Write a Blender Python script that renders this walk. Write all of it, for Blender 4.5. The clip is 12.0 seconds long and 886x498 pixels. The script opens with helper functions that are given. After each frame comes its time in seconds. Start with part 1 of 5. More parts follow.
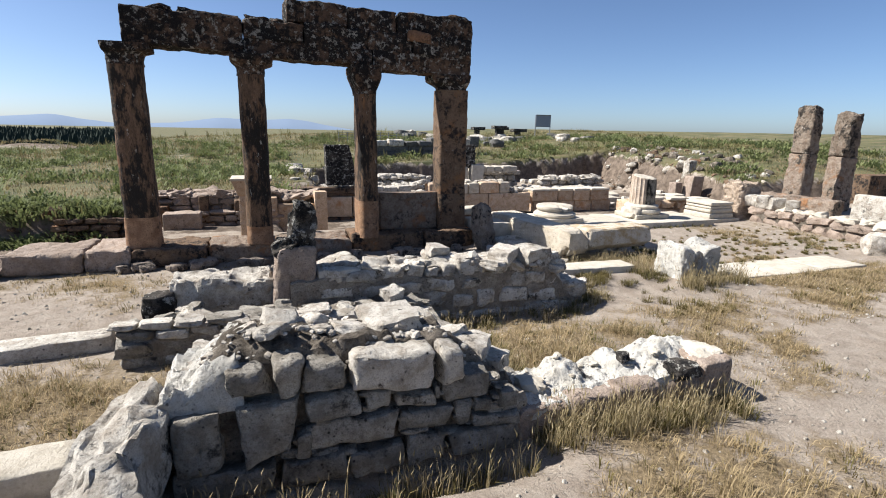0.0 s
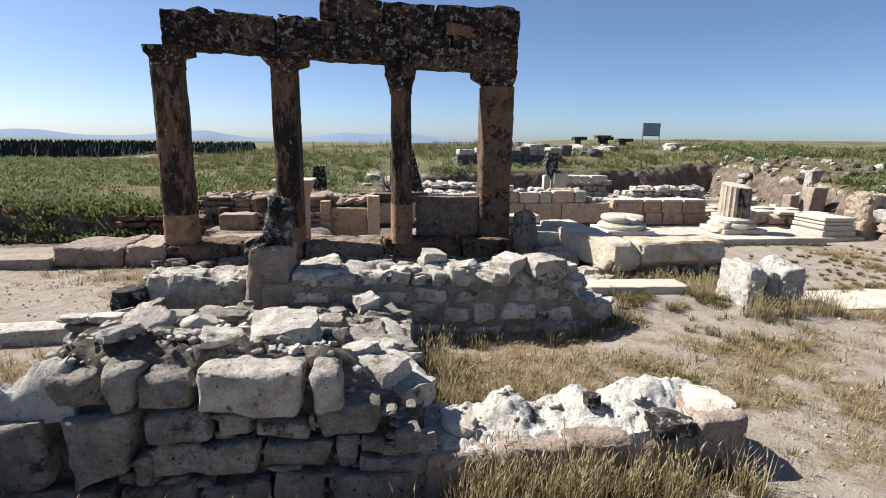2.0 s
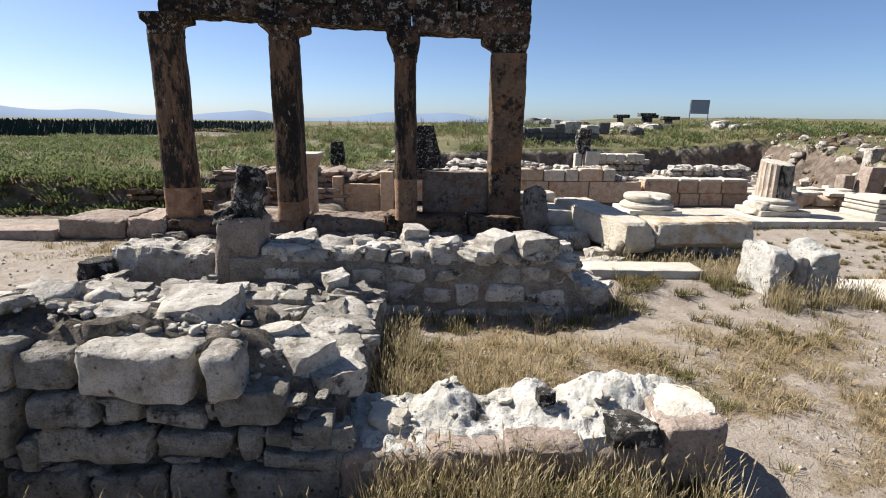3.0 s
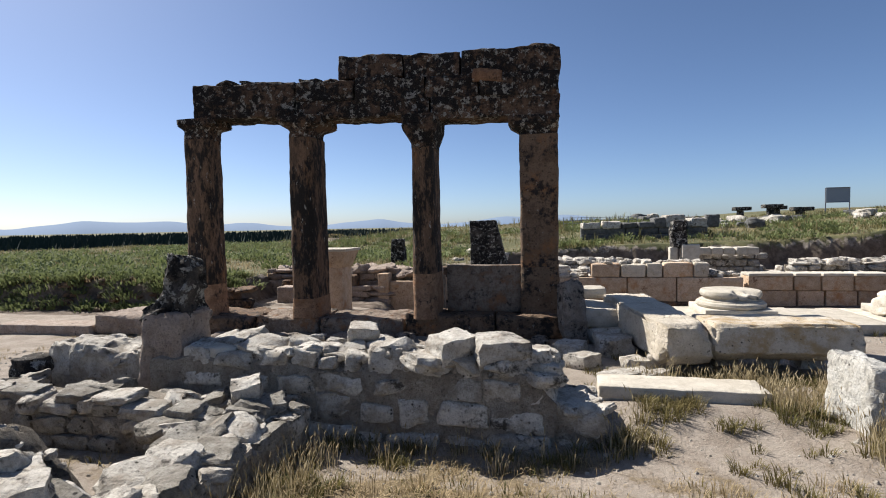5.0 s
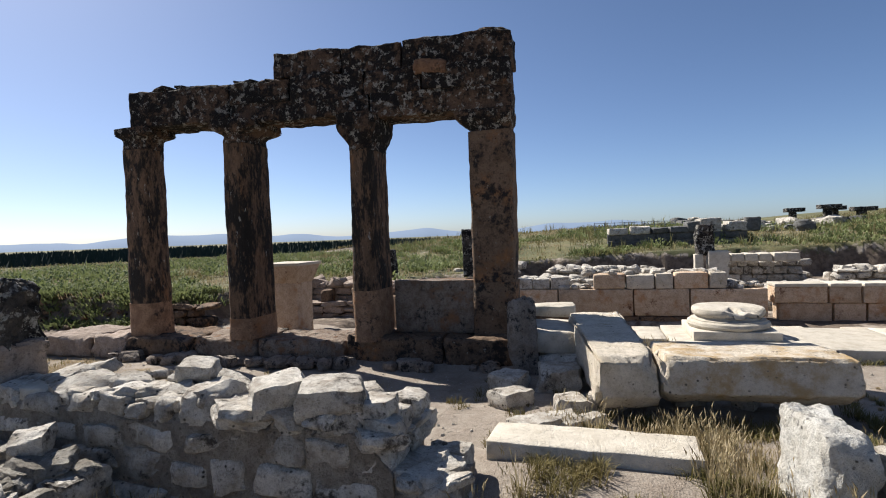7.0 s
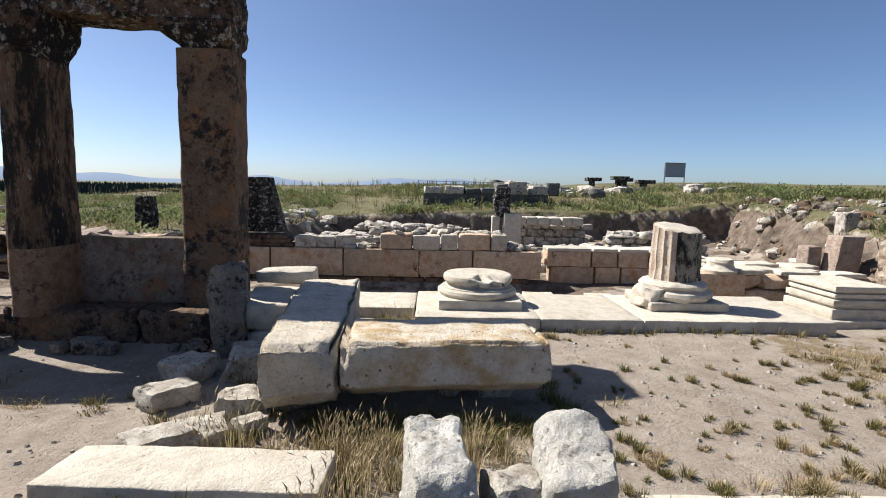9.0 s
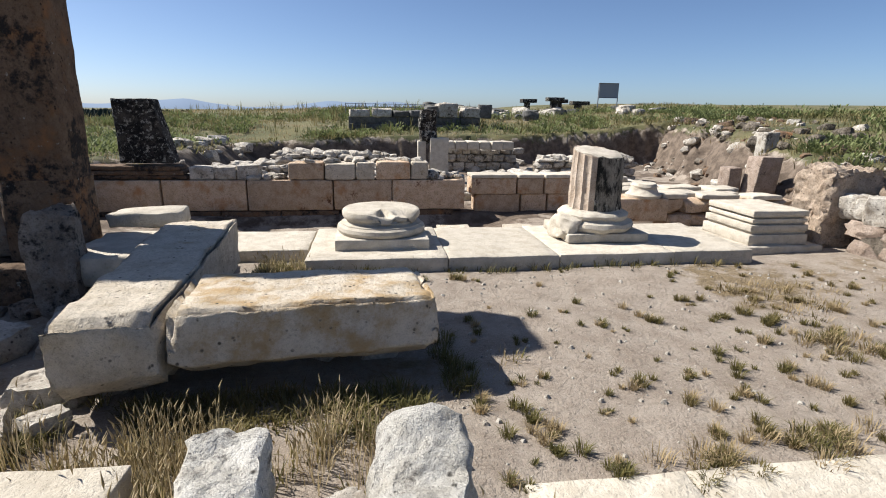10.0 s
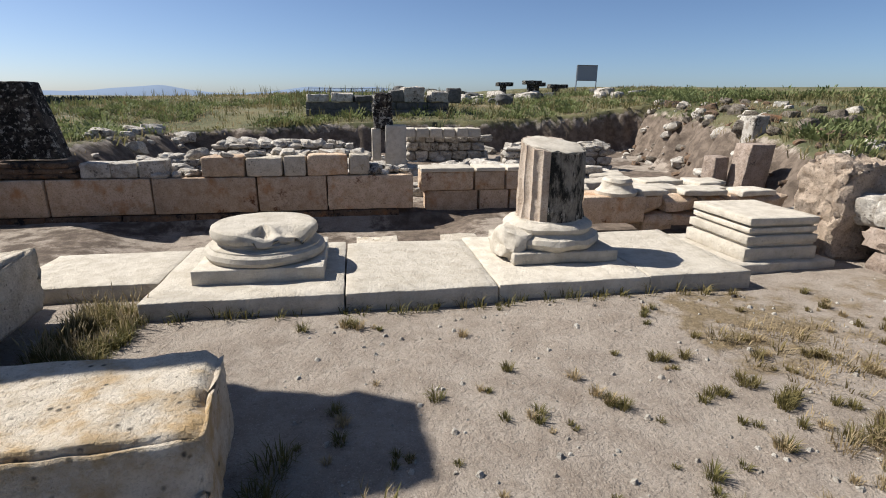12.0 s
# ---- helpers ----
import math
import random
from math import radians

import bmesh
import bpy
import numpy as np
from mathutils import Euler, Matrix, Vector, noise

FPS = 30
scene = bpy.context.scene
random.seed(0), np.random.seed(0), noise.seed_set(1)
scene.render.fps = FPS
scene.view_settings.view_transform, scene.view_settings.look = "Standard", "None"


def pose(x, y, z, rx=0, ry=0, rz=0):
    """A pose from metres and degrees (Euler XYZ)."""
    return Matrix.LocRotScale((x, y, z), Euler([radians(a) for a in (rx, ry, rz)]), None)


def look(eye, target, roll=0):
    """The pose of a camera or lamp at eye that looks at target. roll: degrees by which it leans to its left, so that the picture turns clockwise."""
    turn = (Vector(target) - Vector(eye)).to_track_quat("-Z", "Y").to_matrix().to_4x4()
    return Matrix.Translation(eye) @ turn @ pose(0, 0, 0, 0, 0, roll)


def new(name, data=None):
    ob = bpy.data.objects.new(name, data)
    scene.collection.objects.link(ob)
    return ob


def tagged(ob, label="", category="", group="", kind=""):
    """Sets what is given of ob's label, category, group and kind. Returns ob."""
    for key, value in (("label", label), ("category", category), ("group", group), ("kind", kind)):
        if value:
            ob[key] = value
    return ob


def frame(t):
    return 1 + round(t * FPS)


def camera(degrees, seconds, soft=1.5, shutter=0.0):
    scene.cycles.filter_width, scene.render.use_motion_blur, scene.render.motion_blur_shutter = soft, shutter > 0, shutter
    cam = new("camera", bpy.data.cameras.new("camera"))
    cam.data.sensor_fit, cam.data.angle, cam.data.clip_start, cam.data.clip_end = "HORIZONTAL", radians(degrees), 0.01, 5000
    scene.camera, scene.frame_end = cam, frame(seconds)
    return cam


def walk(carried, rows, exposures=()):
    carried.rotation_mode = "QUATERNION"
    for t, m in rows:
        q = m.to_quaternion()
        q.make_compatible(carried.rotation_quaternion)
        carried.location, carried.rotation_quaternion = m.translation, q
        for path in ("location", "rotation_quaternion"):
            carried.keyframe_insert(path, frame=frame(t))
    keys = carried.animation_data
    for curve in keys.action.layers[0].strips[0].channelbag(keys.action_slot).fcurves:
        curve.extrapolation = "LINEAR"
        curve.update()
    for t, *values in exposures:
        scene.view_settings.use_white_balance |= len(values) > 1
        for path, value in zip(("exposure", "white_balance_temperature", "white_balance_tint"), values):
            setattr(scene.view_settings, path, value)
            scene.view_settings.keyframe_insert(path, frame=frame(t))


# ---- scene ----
cam = camera(81.1, 12.0, 1.0)
PATH = [
    (0, (-0.082, 0.037, 2.233), (0.547, 1.882, 1.787), 1.1),
    (0.5, (0.275, 0.113, 2.202), (0.871, 1.976, 1.784), 1.3),
    (1, (0.629, 0.215, 2.159), (1.139, 2.105, 1.751), 1.6),
    (1.5, (1.023, 0.351, 2.109), (1.492, 2.252, 1.706), 1.5),
    (2, (1.388, 0.432, 2.023), (1.614, 2.378, 1.617), 0.8),
    (2.5, (1.69, 0.594, 1.925), (1.804, 2.55, 1.521), 1.0),
    (3, (2.059, 0.799, 1.889), (2.127, 2.739, 1.409), 0.8),
    (3.5, (2.434, 0.989, 1.828), (2.384, 2.953, 1.451), 0.3),
    (3.7, (2.592, 1.088, 1.797), (2.488, 3.069, 1.542), 0.2),
    (5.5, (3.839, 2.226, 1.638), (3.363, 4.167, 1.558), -1.4),
    (6, (4.158, 2.503, 1.635), (3.584, 4.418, 1.569), -1.3),
    (6.5, (4.426, 2.797, 1.641), (3.808, 4.698, 1.575), -1.1),
    (6.7, (4.548, 2.932, 1.646), (3.953, 4.841, 1.587), -1.4),
    (8.3, (5.485, 3.84, 1.661), (5.12, 5.805, 1.566), -1.3),
    (8.5, (5.588, 3.927, 1.672), (5.296, 5.901, 1.532), -0.4),
    (9, (5.871, 4.3, 1.641), (5.914, 6.285, 1.402), 1.3),
    (9.5, (6.145, 4.658, 1.613), (6.402, 6.608, 1.248), 1.6),
    (10, (6.372, 4.999, 1.623), (6.64, 6.913, 1.108), 0.9),
    (10.5, (6.571, 5.388, 1.611), (6.969, 7.262, 1.036), 1.1),
    (11, (6.835, 5.701, 1.593), (7.233, 7.566, 0.99), 0.4),
    (11.5, (7.067, 6.019, 1.607), (7.423, 7.898, 1.022), 0.5),
    (12, (7.261, 6.378, 1.597), (7.587, 8.268, 1.031), 0.5),
]
walk(cam, [(t, look(eye, target, roll)) for t, eye, target, roll in PATH],
     [(0.0, 0.97, 6350.0, 10.0), (2.5, 0.96, 6400.0, 10.0), (3.7, 1.02, 6400.0, 10.0), (5.3, 0.79, 6400.0, 10.0), (6.7, 0.80, 6450.0, 10.0), (8.5, 0.85, 6450.0, 10.0), (9.0, 0.89, 6450.0, 10.0), (9.5, 0.88, 6450.0, 10.0), (10.5, 0.75, 6400.0, 10.0), (12.0, 0.66, 6400.0, 10.0)])

# ---- sky and sun: light travels along (0.89, -0.40, -1) ----
LIGHT = Vector((0.89, -0.40, -1.0)).normalized()
ELEV = math.asin(-LIGHT.z)
world = bpy.data.worlds.new("sky")
scene.world = world
world.use_nodes = True
wn = world.node_tree.nodes
sky = wn.new("ShaderNodeTexSky")
sky.sky_type = "NISHITA"
sky.sun_disc = False
sky.sun_elevation = ELEV
sky.sun_rotation = math.atan2(-LIGHT.x, -LIGHT.y)
sky.altitude = 1200
sky.air_density = 0.7
sky.dust_density = 1.9
sky.ozone_density = 4.0
wn["Background"].inputs["Strength"].default_value = 0.072
world.node_tree.links.new(sky.outputs[0], wn["Background"].inputs[0])
sun_data = bpy.data.lights.new("sun", "SUN")
sun_data.energy, sun_data.angle, sun_data.color = 5.0, radians(0.53), (1.0, 0.955, 0.885)
sun = new("sun", sun_data)
sun.rotation_euler = LIGHT.to_track_quat("-Z", "Y").to_euler()


# ---- materials ----
def mix(nt, fac, a, b, blend="MIX"):
    n = nt.nodes.new("ShaderNodeMix")
    n.data_type, n.blend_type = "RGBA", blend
    for sock, v in ((n.inputs[0], fac), (n.inputs[6], a), (n.inputs[7], b)):
        if isinstance(v, (int, float)):
            sock.default_value = v
        elif isinstance(v, tuple):
            sock.default_value = (*v, 1)
        else:
            nt.links.new(v, sock)
    return n.outputs[2]


def ramp(nt, src, lo, hi):
    n = nt.nodes.new("ShaderNodeMapRange")
    n.interpolation_type = "SMOOTHSTEP"
    n.inputs[1].default_value, n.inputs[2].default_value = lo, hi
    nt.links.new(src, n.inputs[0])
    return n.outputs[0]


def calc(nt, op, a, b):
    n = nt.nodes.new("ShaderNodeMath")
    n.operation = op
    for sock, v in ((n.inputs[0], a), (n.inputs[1], b)):
        if isinstance(v, (int, float)):
            sock.default_value = v
        else:
            nt.links.new(v, sock)
    return n.outputs[0]


def tex(nt, vec, scale, detail=4, rough=0.6, kind="ShaderNodeTexNoise"):
    n = nt.nodes.new(kind)
    nt.links.new(vec, n.inputs["Vector"])
    n.inputs["Scale"].default_value = scale
    if kind == "ShaderNodeTexNoise":
        n.inputs["Detail"].default_value, n.inputs["Roughness"].default_value = detail, rough
    return n.outputs[0]


def blank(name, rough=0.9):
    m = bpy.data.materials.new(name)
    m.use_nodes = True
    nt = m.node_tree
    b = nt.nodes["Principled BSDF"]
    b.inputs["Roughness"].default_value = rough
    b.inputs["Specular IOR Level"].default_value = 0.25
    return m, nt, b


def place(nt, stretch=(1, 1, 1)):
    g = nt.nodes.new("ShaderNodeNewGeometry")
    o = nt.nodes.new("ShaderNodeObjectInfo")
    mp = nt.nodes.new("ShaderNodeMapping")
    nt.links.new(g.outputs["Position"], mp.inputs["Vector"])
    mp.inputs["Scale"].default_value = stretch
    cb = nt.nodes.new("ShaderNodeCombineXYZ")
    for i in range(3):
        nt.links.new(calc(nt, "MULTIPLY", o.outputs["Random"], 7.0 + 3 * i), cb.inputs[i])
    nt.links.new(cb.outputs[0], mp.inputs["Location"])
    return mp.outputs[0], o.outputs["Random"]


def bump(nt, b, parts):
    """parts: (height socket, metres deep)."""
    last = None
    for h, d in parts:
        n = nt.nodes.new("ShaderNodeBump")
        n.inputs["Distance"].default_value = d
        nt.links.new(h, n.inputs["Height"])
        if last:
            nt.links.new(last, n.inputs["Normal"])
        last = n.outputs[0]
    nt.links.new(last, b.inputs["Normal"])


def stone(name, pale, deep, stain=(0.03, 0.027, 0.024), stain_at=0.72, rust=(0.36, 0.17, 0.07), rust_at=0.75,
          pits=0.4, coarse=0.02, fine=0.004, lichen=0.0, stretch=(1, 1, 1), vary=0.25, speck=1.0):
    """Weathered stone: two tones, stains, rust, pits and a rough relief, at real size."""
    m, nt, b = blank(name)
    v, rnd = place(nt, stretch)
    big, mid, small = tex(nt, v, 1.7, 3), tex(nt, v, 7.0, 5, 0.65), tex(nt, v, 38.0, 5, 0.7)
    col = mix(nt, ramp(nt, mid, 0.35, 0.68), pale, deep)
    col = mix(nt, calc(nt, "MULTIPLY", ramp(nt, small, 0.47, 0.7), 0.55 * speck), col, tuple(c * 0.42 for c in deep))
    grain = tex(nt, v, 105.0, 3, 0.7)
    col = mix(nt, calc(nt, "MULTIPLY", ramp(nt, grain, 0.5, 0.68), 0.4 * speck), col, tuple(c * 0.5 for c in deep))
    rs = calc(nt, "ADD", calc(nt, "MULTIPLY", big, 0.6), calc(nt, "MULTIPLY", mid, 0.4))
    col = mix(nt, calc(nt, "MULTIPLY", ramp(nt, rs, rust_at - 0.18, rust_at), 0.8), col, rust)
    v2 = nt.nodes.new("ShaderNodeVectorMath")
    v2.inputs[1].default_value = (13.1, 4.7, 8.3)
    nt.links.new(v, v2.inputs[0])
    s1 = tex(nt, v2.outputs[0], 2.3, 6, 0.72)
    s2 = tex(nt, v2.outputs[0], 14.0, 4, 0.7)
    st = calc(nt, "ADD", calc(nt, "MULTIPLY", s1, 0.65), calc(nt, "MULTIPLY", s2, 0.35))
    col = mix(nt, ramp(nt, st, stain_at - 0.1, stain_at), col, stain)
    if lichen:
        lv = tex(nt, v2.outputs[0], 10.0, 8, 0.76)
        lc = mix(nt, ramp(nt, small, 0.4, 0.65), (0.43, 0.41, 0.36), (0.24, 0.23, 0.2))
        col = mix(nt, ramp(nt, lv, 0.645 - 0.1 * lichen, 0.675 - 0.1 * lichen), col, lc)
    if pits:
        mids_ = tex(nt, v2.outputs[0], 9.0, 4)
        pv = tex(nt, v, 21.0, kind="ShaderNodeTexVoronoi")
        pm = calc(nt, "MULTIPLY", calc(nt, "SUBTRACT", 1.0, ramp(nt, pv, 0.10, 0.30)), ramp(nt, mids_, 0.50, 0.60))
        col = mix(nt, calc(nt, "MULTIPLY", pm, pits), col, tuple(c * 0.2 for c in deep))
    hv = nt.nodes.new("ShaderNodeHueSaturation")
    nt.links.new(col, hv.inputs["Color"])
    nt.links.new(calc(nt, "ADD", calc(nt, "MULTIPLY", rnd, vary), 1.0 - vary / 2), hv.inputs["Value"])
    nt.links.new(hv.outputs[0], b.inputs["Base Color"])
    mids = tex(nt, v, 17.0, 6, 0.7)
    bump(nt, b, [(mid, coarse * 2.2), (mids, coarse * 1.3), (small, fine * 2.6), (grain, fine * 0.8)])
    return m


M_WHITE = stone("white_limestone", (0.57, 0.517, 0.43), (0.449, 0.398, 0.319), stain_at=0.77, rust_at=0.86, pits=0.25, coarse=0.008, speck=0.3)
M_RUBBLE = stone("grey_limestone", (0.609, 0.568, 0.499), (0.348, 0.301, 0.243), stain=(0.07, 0.06, 0.05), stain_at=0.635, rust_at=0.86, pits=1.0, coarse=0.018, fine=0.006, vary=0.35, speck=0.85)
M_MORTAR = stone("lime_mortar_and_earth", (0.31, 0.265, 0.212), (0.11, 0.0896, 0.068), stain_at=0.68, rust_at=0.85, coarse=0.03, fine=0.014, pits=0.8, speck=1.3)
M_PINK = stone("warm_limestone", (0.60, 0.46, 0.335), (0.475, 0.345, 0.23), stain=(0.15, 0.07, 0.035), stain_at=0.66, rust=(0.42, 0.2, 0.08), rust_at=0.69, pits=0.5, coarse=0.014, vary=0.3)
M_RUST = stone("rust_brown_limestone", (0.33, 0.205, 0.125), (0.2, 0.115, 0.068), stain=(0.04, 0.03, 0.024), stain_at=0.64, rust_at=0.72, pits=0.5, coarse=0.015)
M_SHAFT = stone("dark_weathered_shaft_stone", (0.21, 0.13, 0.08), (0.115, 0.075, 0.048), stain=(0.022, 0.019, 0.016), stain_at=0.55,
                rust_at=0.72, pits=0.8, coarse=0.02, fine=0.006, lichen=0.25, stretch=(1.6, 1.6, 0.55))
M_LINTEL = stone("black_lichened_lintel_stone", (0.2, 0.125, 0.08), (0.11, 0.072, 0.05), stain=(0.016, 0.014, 0.013), stain_at=0.525,
                 rust_at=0.74, pits=0.7, coarse=0.05, fine=0.01, lichen=0.95)
M_BLACK = stone("black_lichened_stone", (0.11, 0.095, 0.08), (0.05, 0.045, 0.04), stain=(0.012, 0.011, 0.01), stain_at=0.54,
                rust_at=0.9, coarse=0.04, lichen=1.0)
M_PIER = stone("brown_pier_stone", (0.215, 0.145, 0.095), (0.13, 0.085, 0.055), stain=(0.025, 0.022, 0.02), stain_at=0.59,
               rust_at=0.70, pits=1.0, coarse=0.02, fine=0.007, lichen=0.15)
M_PILLAR = stone("stained_pillar_stone", (0.33, 0.27, 0.215), (0.2, 0.14, 0.1), stain=(0.04, 0.036, 0.03), stain_at=0.62, rust_at=0.68, coarse=0.03)
M_RUSTBLK = stone("cream_limestone_with_ochre_stains", (0.708, 0.631, 0.519), (0.555, 0.478, 0.366), stain_at=0.76, rust=(0.40, 0.25, 0.1), rust_at=0.76, pits=1.0, coarse=0.02, fine=0.007, speck=0.7)
M_OCHRE = stone("cream_limestone_with_ochre_edge", (0.72, 0.636, 0.516), (0.564, 0.474, 0.354), stain_at=0.77, rust=(0.46, 0.29, 0.11), rust_at=0.645, pits=1.0, coarse=0.016, fine=0.007, speck=0.6)
M_DRUM = stone("fluted_drum_stone", (0.57, 0.477, 0.385), (0.447, 0.347, 0.262), stain_at=0.82, rust_at=0.78, coarse=0.008)
M_DRUMDARK = stone("black_crusted_drum_stone", (0.34, 0.31, 0.26), (0.2, 0.18, 0.15), stain=(0.018, 0.018, 0.016), stain_at=0.545, rust_at=0.95, lichen=0.5, coarse=0.03, stretch=(1.5, 1.5, 0.5))
M_LINTELRUST = stone("rusty_lintel_stone", (0.29, 0.165, 0.095), (0.18, 0.1, 0.06), stain=(0.02, 0.018, 0.016), stain_at=0.57, rust_at=0.8, coarse=0.03, lichen=0.5)
M_ERODED = stone("eroded_tan_stone", (0.58, 0.465, 0.36), (0.42, 0.32, 0.235), stain_at=0.70, rust=(0.34, 0.2, 0.11), rust_at=0.72, pits=0.9, coarse=0.05, fine=0.009)
M_TOPGREY = stone("grey_lichened_pillar_top", (0.323, 0.266, 0.208), (0.193, 0.142, 0.104), stain=(0.035, 0.03, 0.026), stain_at=0.585, rust_at=0.8, coarse=0.04, lichen=0.4)
M_CRUST = stone("knobbly_white_crust", (0.697, 0.672, 0.614), (0.548, 0.511, 0.442), stain=(0.09, 0.08, 0.07), stain_at=0.655, rust_at=0.9, pits=1.0, coarse=0.028, fine=0.01, speck=0.6)
M_PITTED = stone("pitted_pinkish_grey_stone", (0.416, 0.354, 0.296), (0.262, 0.208, 0.166), stain=(0.025, 0.022, 0.02), stain_at=0.595, rust_at=0.85, pits=1.0, coarse=0.03, fine=0.01)
M_WALLGREY = stone("dark_mottled_wall_stone", (0.414, 0.383, 0.331), (0.229, 0.201, 0.162), stain=(0.05, 0.046, 0.04), stain_at=0.645, rust_at=0.9, pits=1.0, coarse=0.022, fine=0.009, vary=0.4)
M_ROSE = stone("pinkish_grey_limestone", (0.4, 0.323, 0.266), (0.285, 0.216, 0.166), stain=(0.07, 0.055, 0.045), stain_at=0.67, rust_at=0.85, pits=0.6, coarse=0.02)
M_LIME = stone("pale_lime_mortar", (0.508, 0.447, 0.37), (0.331, 0.277, 0.219), stain_at=0.78, rust_at=0.85, coarse=0.045, fine=0.012, pits=0.6)
M_SLATE = stone("grey_slabs", (0.16, 0.156, 0.148), (0.088, 0.086, 0.08), stain_at=0.7, rust_at=0.95)


def flat(name, colour, rough=0.8, metal=0.0, var=0.25, scale=20.0):
    m, nt, b = blank(name, rough)
    v, rnd = place(nt)
    nt.links.new(mix(nt, calc(nt, "MULTIPLY", tex(nt, v, scale), var * 2), colour, tuple(c * 0.55 for c in colour)), b.inputs["Base Color"])
    b.inputs["Metallic"].default_value = metal
    return m


def leafy(name, a, b_, tip, through_=0.3):
    """Blades and leaves: colour varies blade by blade."""
    m, nt, b = blank(name, 0.75)
    g = nt.nodes.new("ShaderNodeNewGeometry")
    r = g.outputs["Random Per Island"]
    col = mix(nt, r, a, b_)
    big = tex(nt, g.outputs["Position"], 0.35, 3)
    col = mix(nt, calc(nt, "MULTIPLY", ramp(nt, big, 0.42, 0.62), 0.75), col, tip)
    nt.links.new(col, b.inputs["Base Color"])
    tr = nt.nodes.new("ShaderNodeBsdfTranslucent")
    nt.links.new(col, tr.inputs[0])
    ms = nt.nodes.new("ShaderNodeMixShader")
    ms.inputs[0].default_value = through_
    nt.links.new(b.outputs[0], ms.inputs[1])
    nt.links.new(tr.outputs[0], ms.inputs[2])
    nt.links.new(ms.outputs[0], nt.nodes["Material Output"].inputs[0])
    return m


M_STRAW = leafy("dry_straw", (0.49, 0.375, 0.215), (0.24, 0.19, 0.105), (0.35, 0.27, 0.15))
M_WEED = leafy("dusty_green_weed", (0.194, 0.163, 0.0581), (0.0888, 0.0888, 0.0308), (0.194, 0.147, 0.0616))
M_EAR = leafy("pale_barley_ear", (0.55, 0.45, 0.29), (0.28, 0.22, 0.11), (0.36, 0.30, 0.16))
M_MEADOW = leafy("meadow_green", (0.225, 0.205, 0.088), (0.118, 0.124, 0.050), (0.25, 0.198, 0.098))
M_BUSH = leafy("bush_leaf", (0.212, 0.234, 0.0975), (0.12, 0.148, 0.0572), (0.172, 0.2, 0.0806))
M_PINE = flat("far_pine_wood", (0.022, 0.035, 0.024), 0.9)
M_STEEL = flat("grey_painted_steel", (0.22, 0.23, 0.25), 0.5, 0.3)
M_BOARD = flat("faded_grey_board", (0.30, 0.33, 0.38), 0.6)


def ground_material():
    m, nt, b = blank("dusty_ground", 0.95)
    g = nt.nodes.new("ShaderNodeNewGeometry")
    v = g.outputs["Position"]
    a = nt.nodes.new("ShaderNodeAttribute")
    a.attribute_name = "cover"
    sp = nt.nodes.new("ShaderNodeSeparateColor")
    nt.links.new(a.outputs["Color"], sp.inputs[0])
    big, mid, small, grit = tex(nt, v, 0.8, 4), tex(nt, v, 4.0, 6, 0.65), tex(nt, v, 30, 5, 0.7), tex(nt, v, 110, 3)
    dirt = mix(nt, ramp(nt, mid, 0.35, 0.7), (0.351, 0.3, 0.246), (0.254, 0.207, 0.164))
    dirt = mix(nt, calc(nt, "MULTIPLY", ramp(nt, small, 0.48, 0.72), 0.5), dirt, (0.187, 0.144, 0.105))
    dirt = mix(nt, calc(nt, "MULTIPLY", ramp(nt, tex(nt, v, 1.9, 6, 0.72), 0.52, 0.66), 0.4), dirt, (0.24, 0.19, 0.145))
    dirt = mix(nt, calc(nt, "MULTIPLY", ramp(nt, grit, 0.57, 0.68), 0.6), dirt, (0.468, 0.421, 0.359))
    dirt = mix(nt, calc(nt, "MULTIPLY", ramp(nt, grit, 0.42, 0.3), 0.45), dirt, (0.14, 0.109, 0.0819))
    straw = mix(nt, ramp(nt, small, 0.35, 0.65), (0.257, 0.195, 0.117), (0.156, 0.117, 0.0686))
    green = mix(nt, ramp(nt, tex(nt, v, 0.55, 5, 0.7), 0.38, 0.62), (0.14, 0.129, 0.0624), (0.078, 0.0819, 0.039))
    green = mix(nt, calc(nt, "MULTIPLY", ramp(nt, big, 0.5, 0.7), 0.8), green, (0.183, 0.148, 0.0897))
    soil = mix(nt, ramp(nt, mid, 0.35, 0.65), (0.195, 0.152, 0.117), (0.0975, 0.0741, 0.0562))
    edge = calc(nt, "MULTIPLY", calc(nt, "SUBTRACT", mid, 0.5), 1.6)
    col = mix(nt, ramp(nt, calc(nt, "ADD", sp.outputs[0], edge), 0.3, 0.7), dirt, straw)
    col = mix(nt, ramp(nt, calc(nt, "ADD", sp.outputs[2], edge), 0.3, 0.7), col, soil)
    col = mix(nt, ramp(nt, calc(nt, "ADD", sp.outputs[1], edge), 0.3, 0.7), col, green)
    nt.links.new(col, b.inputs["Base Color"])
    bump(nt, b, [(mid, 0.05), (small, 0.025), (grit, 0.007)])
    return m


M_GROUND = ground_material()


# ---- builders ----
def sstep(a, b, v):
    t = max(0.0, min(1.0, (v - a) / (b - a)))
    return t * t * (3 - 2 * t)


def nz(x, y, z=0.0):
    return noise.noise(Vector((x, y, z)))


def to_mesh(name, bm, mat, smooth=None):
    bmesh.ops.recalc_face_normals(bm, faces=bm.faces)
    me = bpy.data.meshes.new(name)
    bm.to_mesh(me)
    bm.free()
    if mat:
        me.materials.append(mat)
    if smooth is not None:
        me.shade_smooth()
        me.set_sharp_from_angle(angle=radians(smooth))
    return me


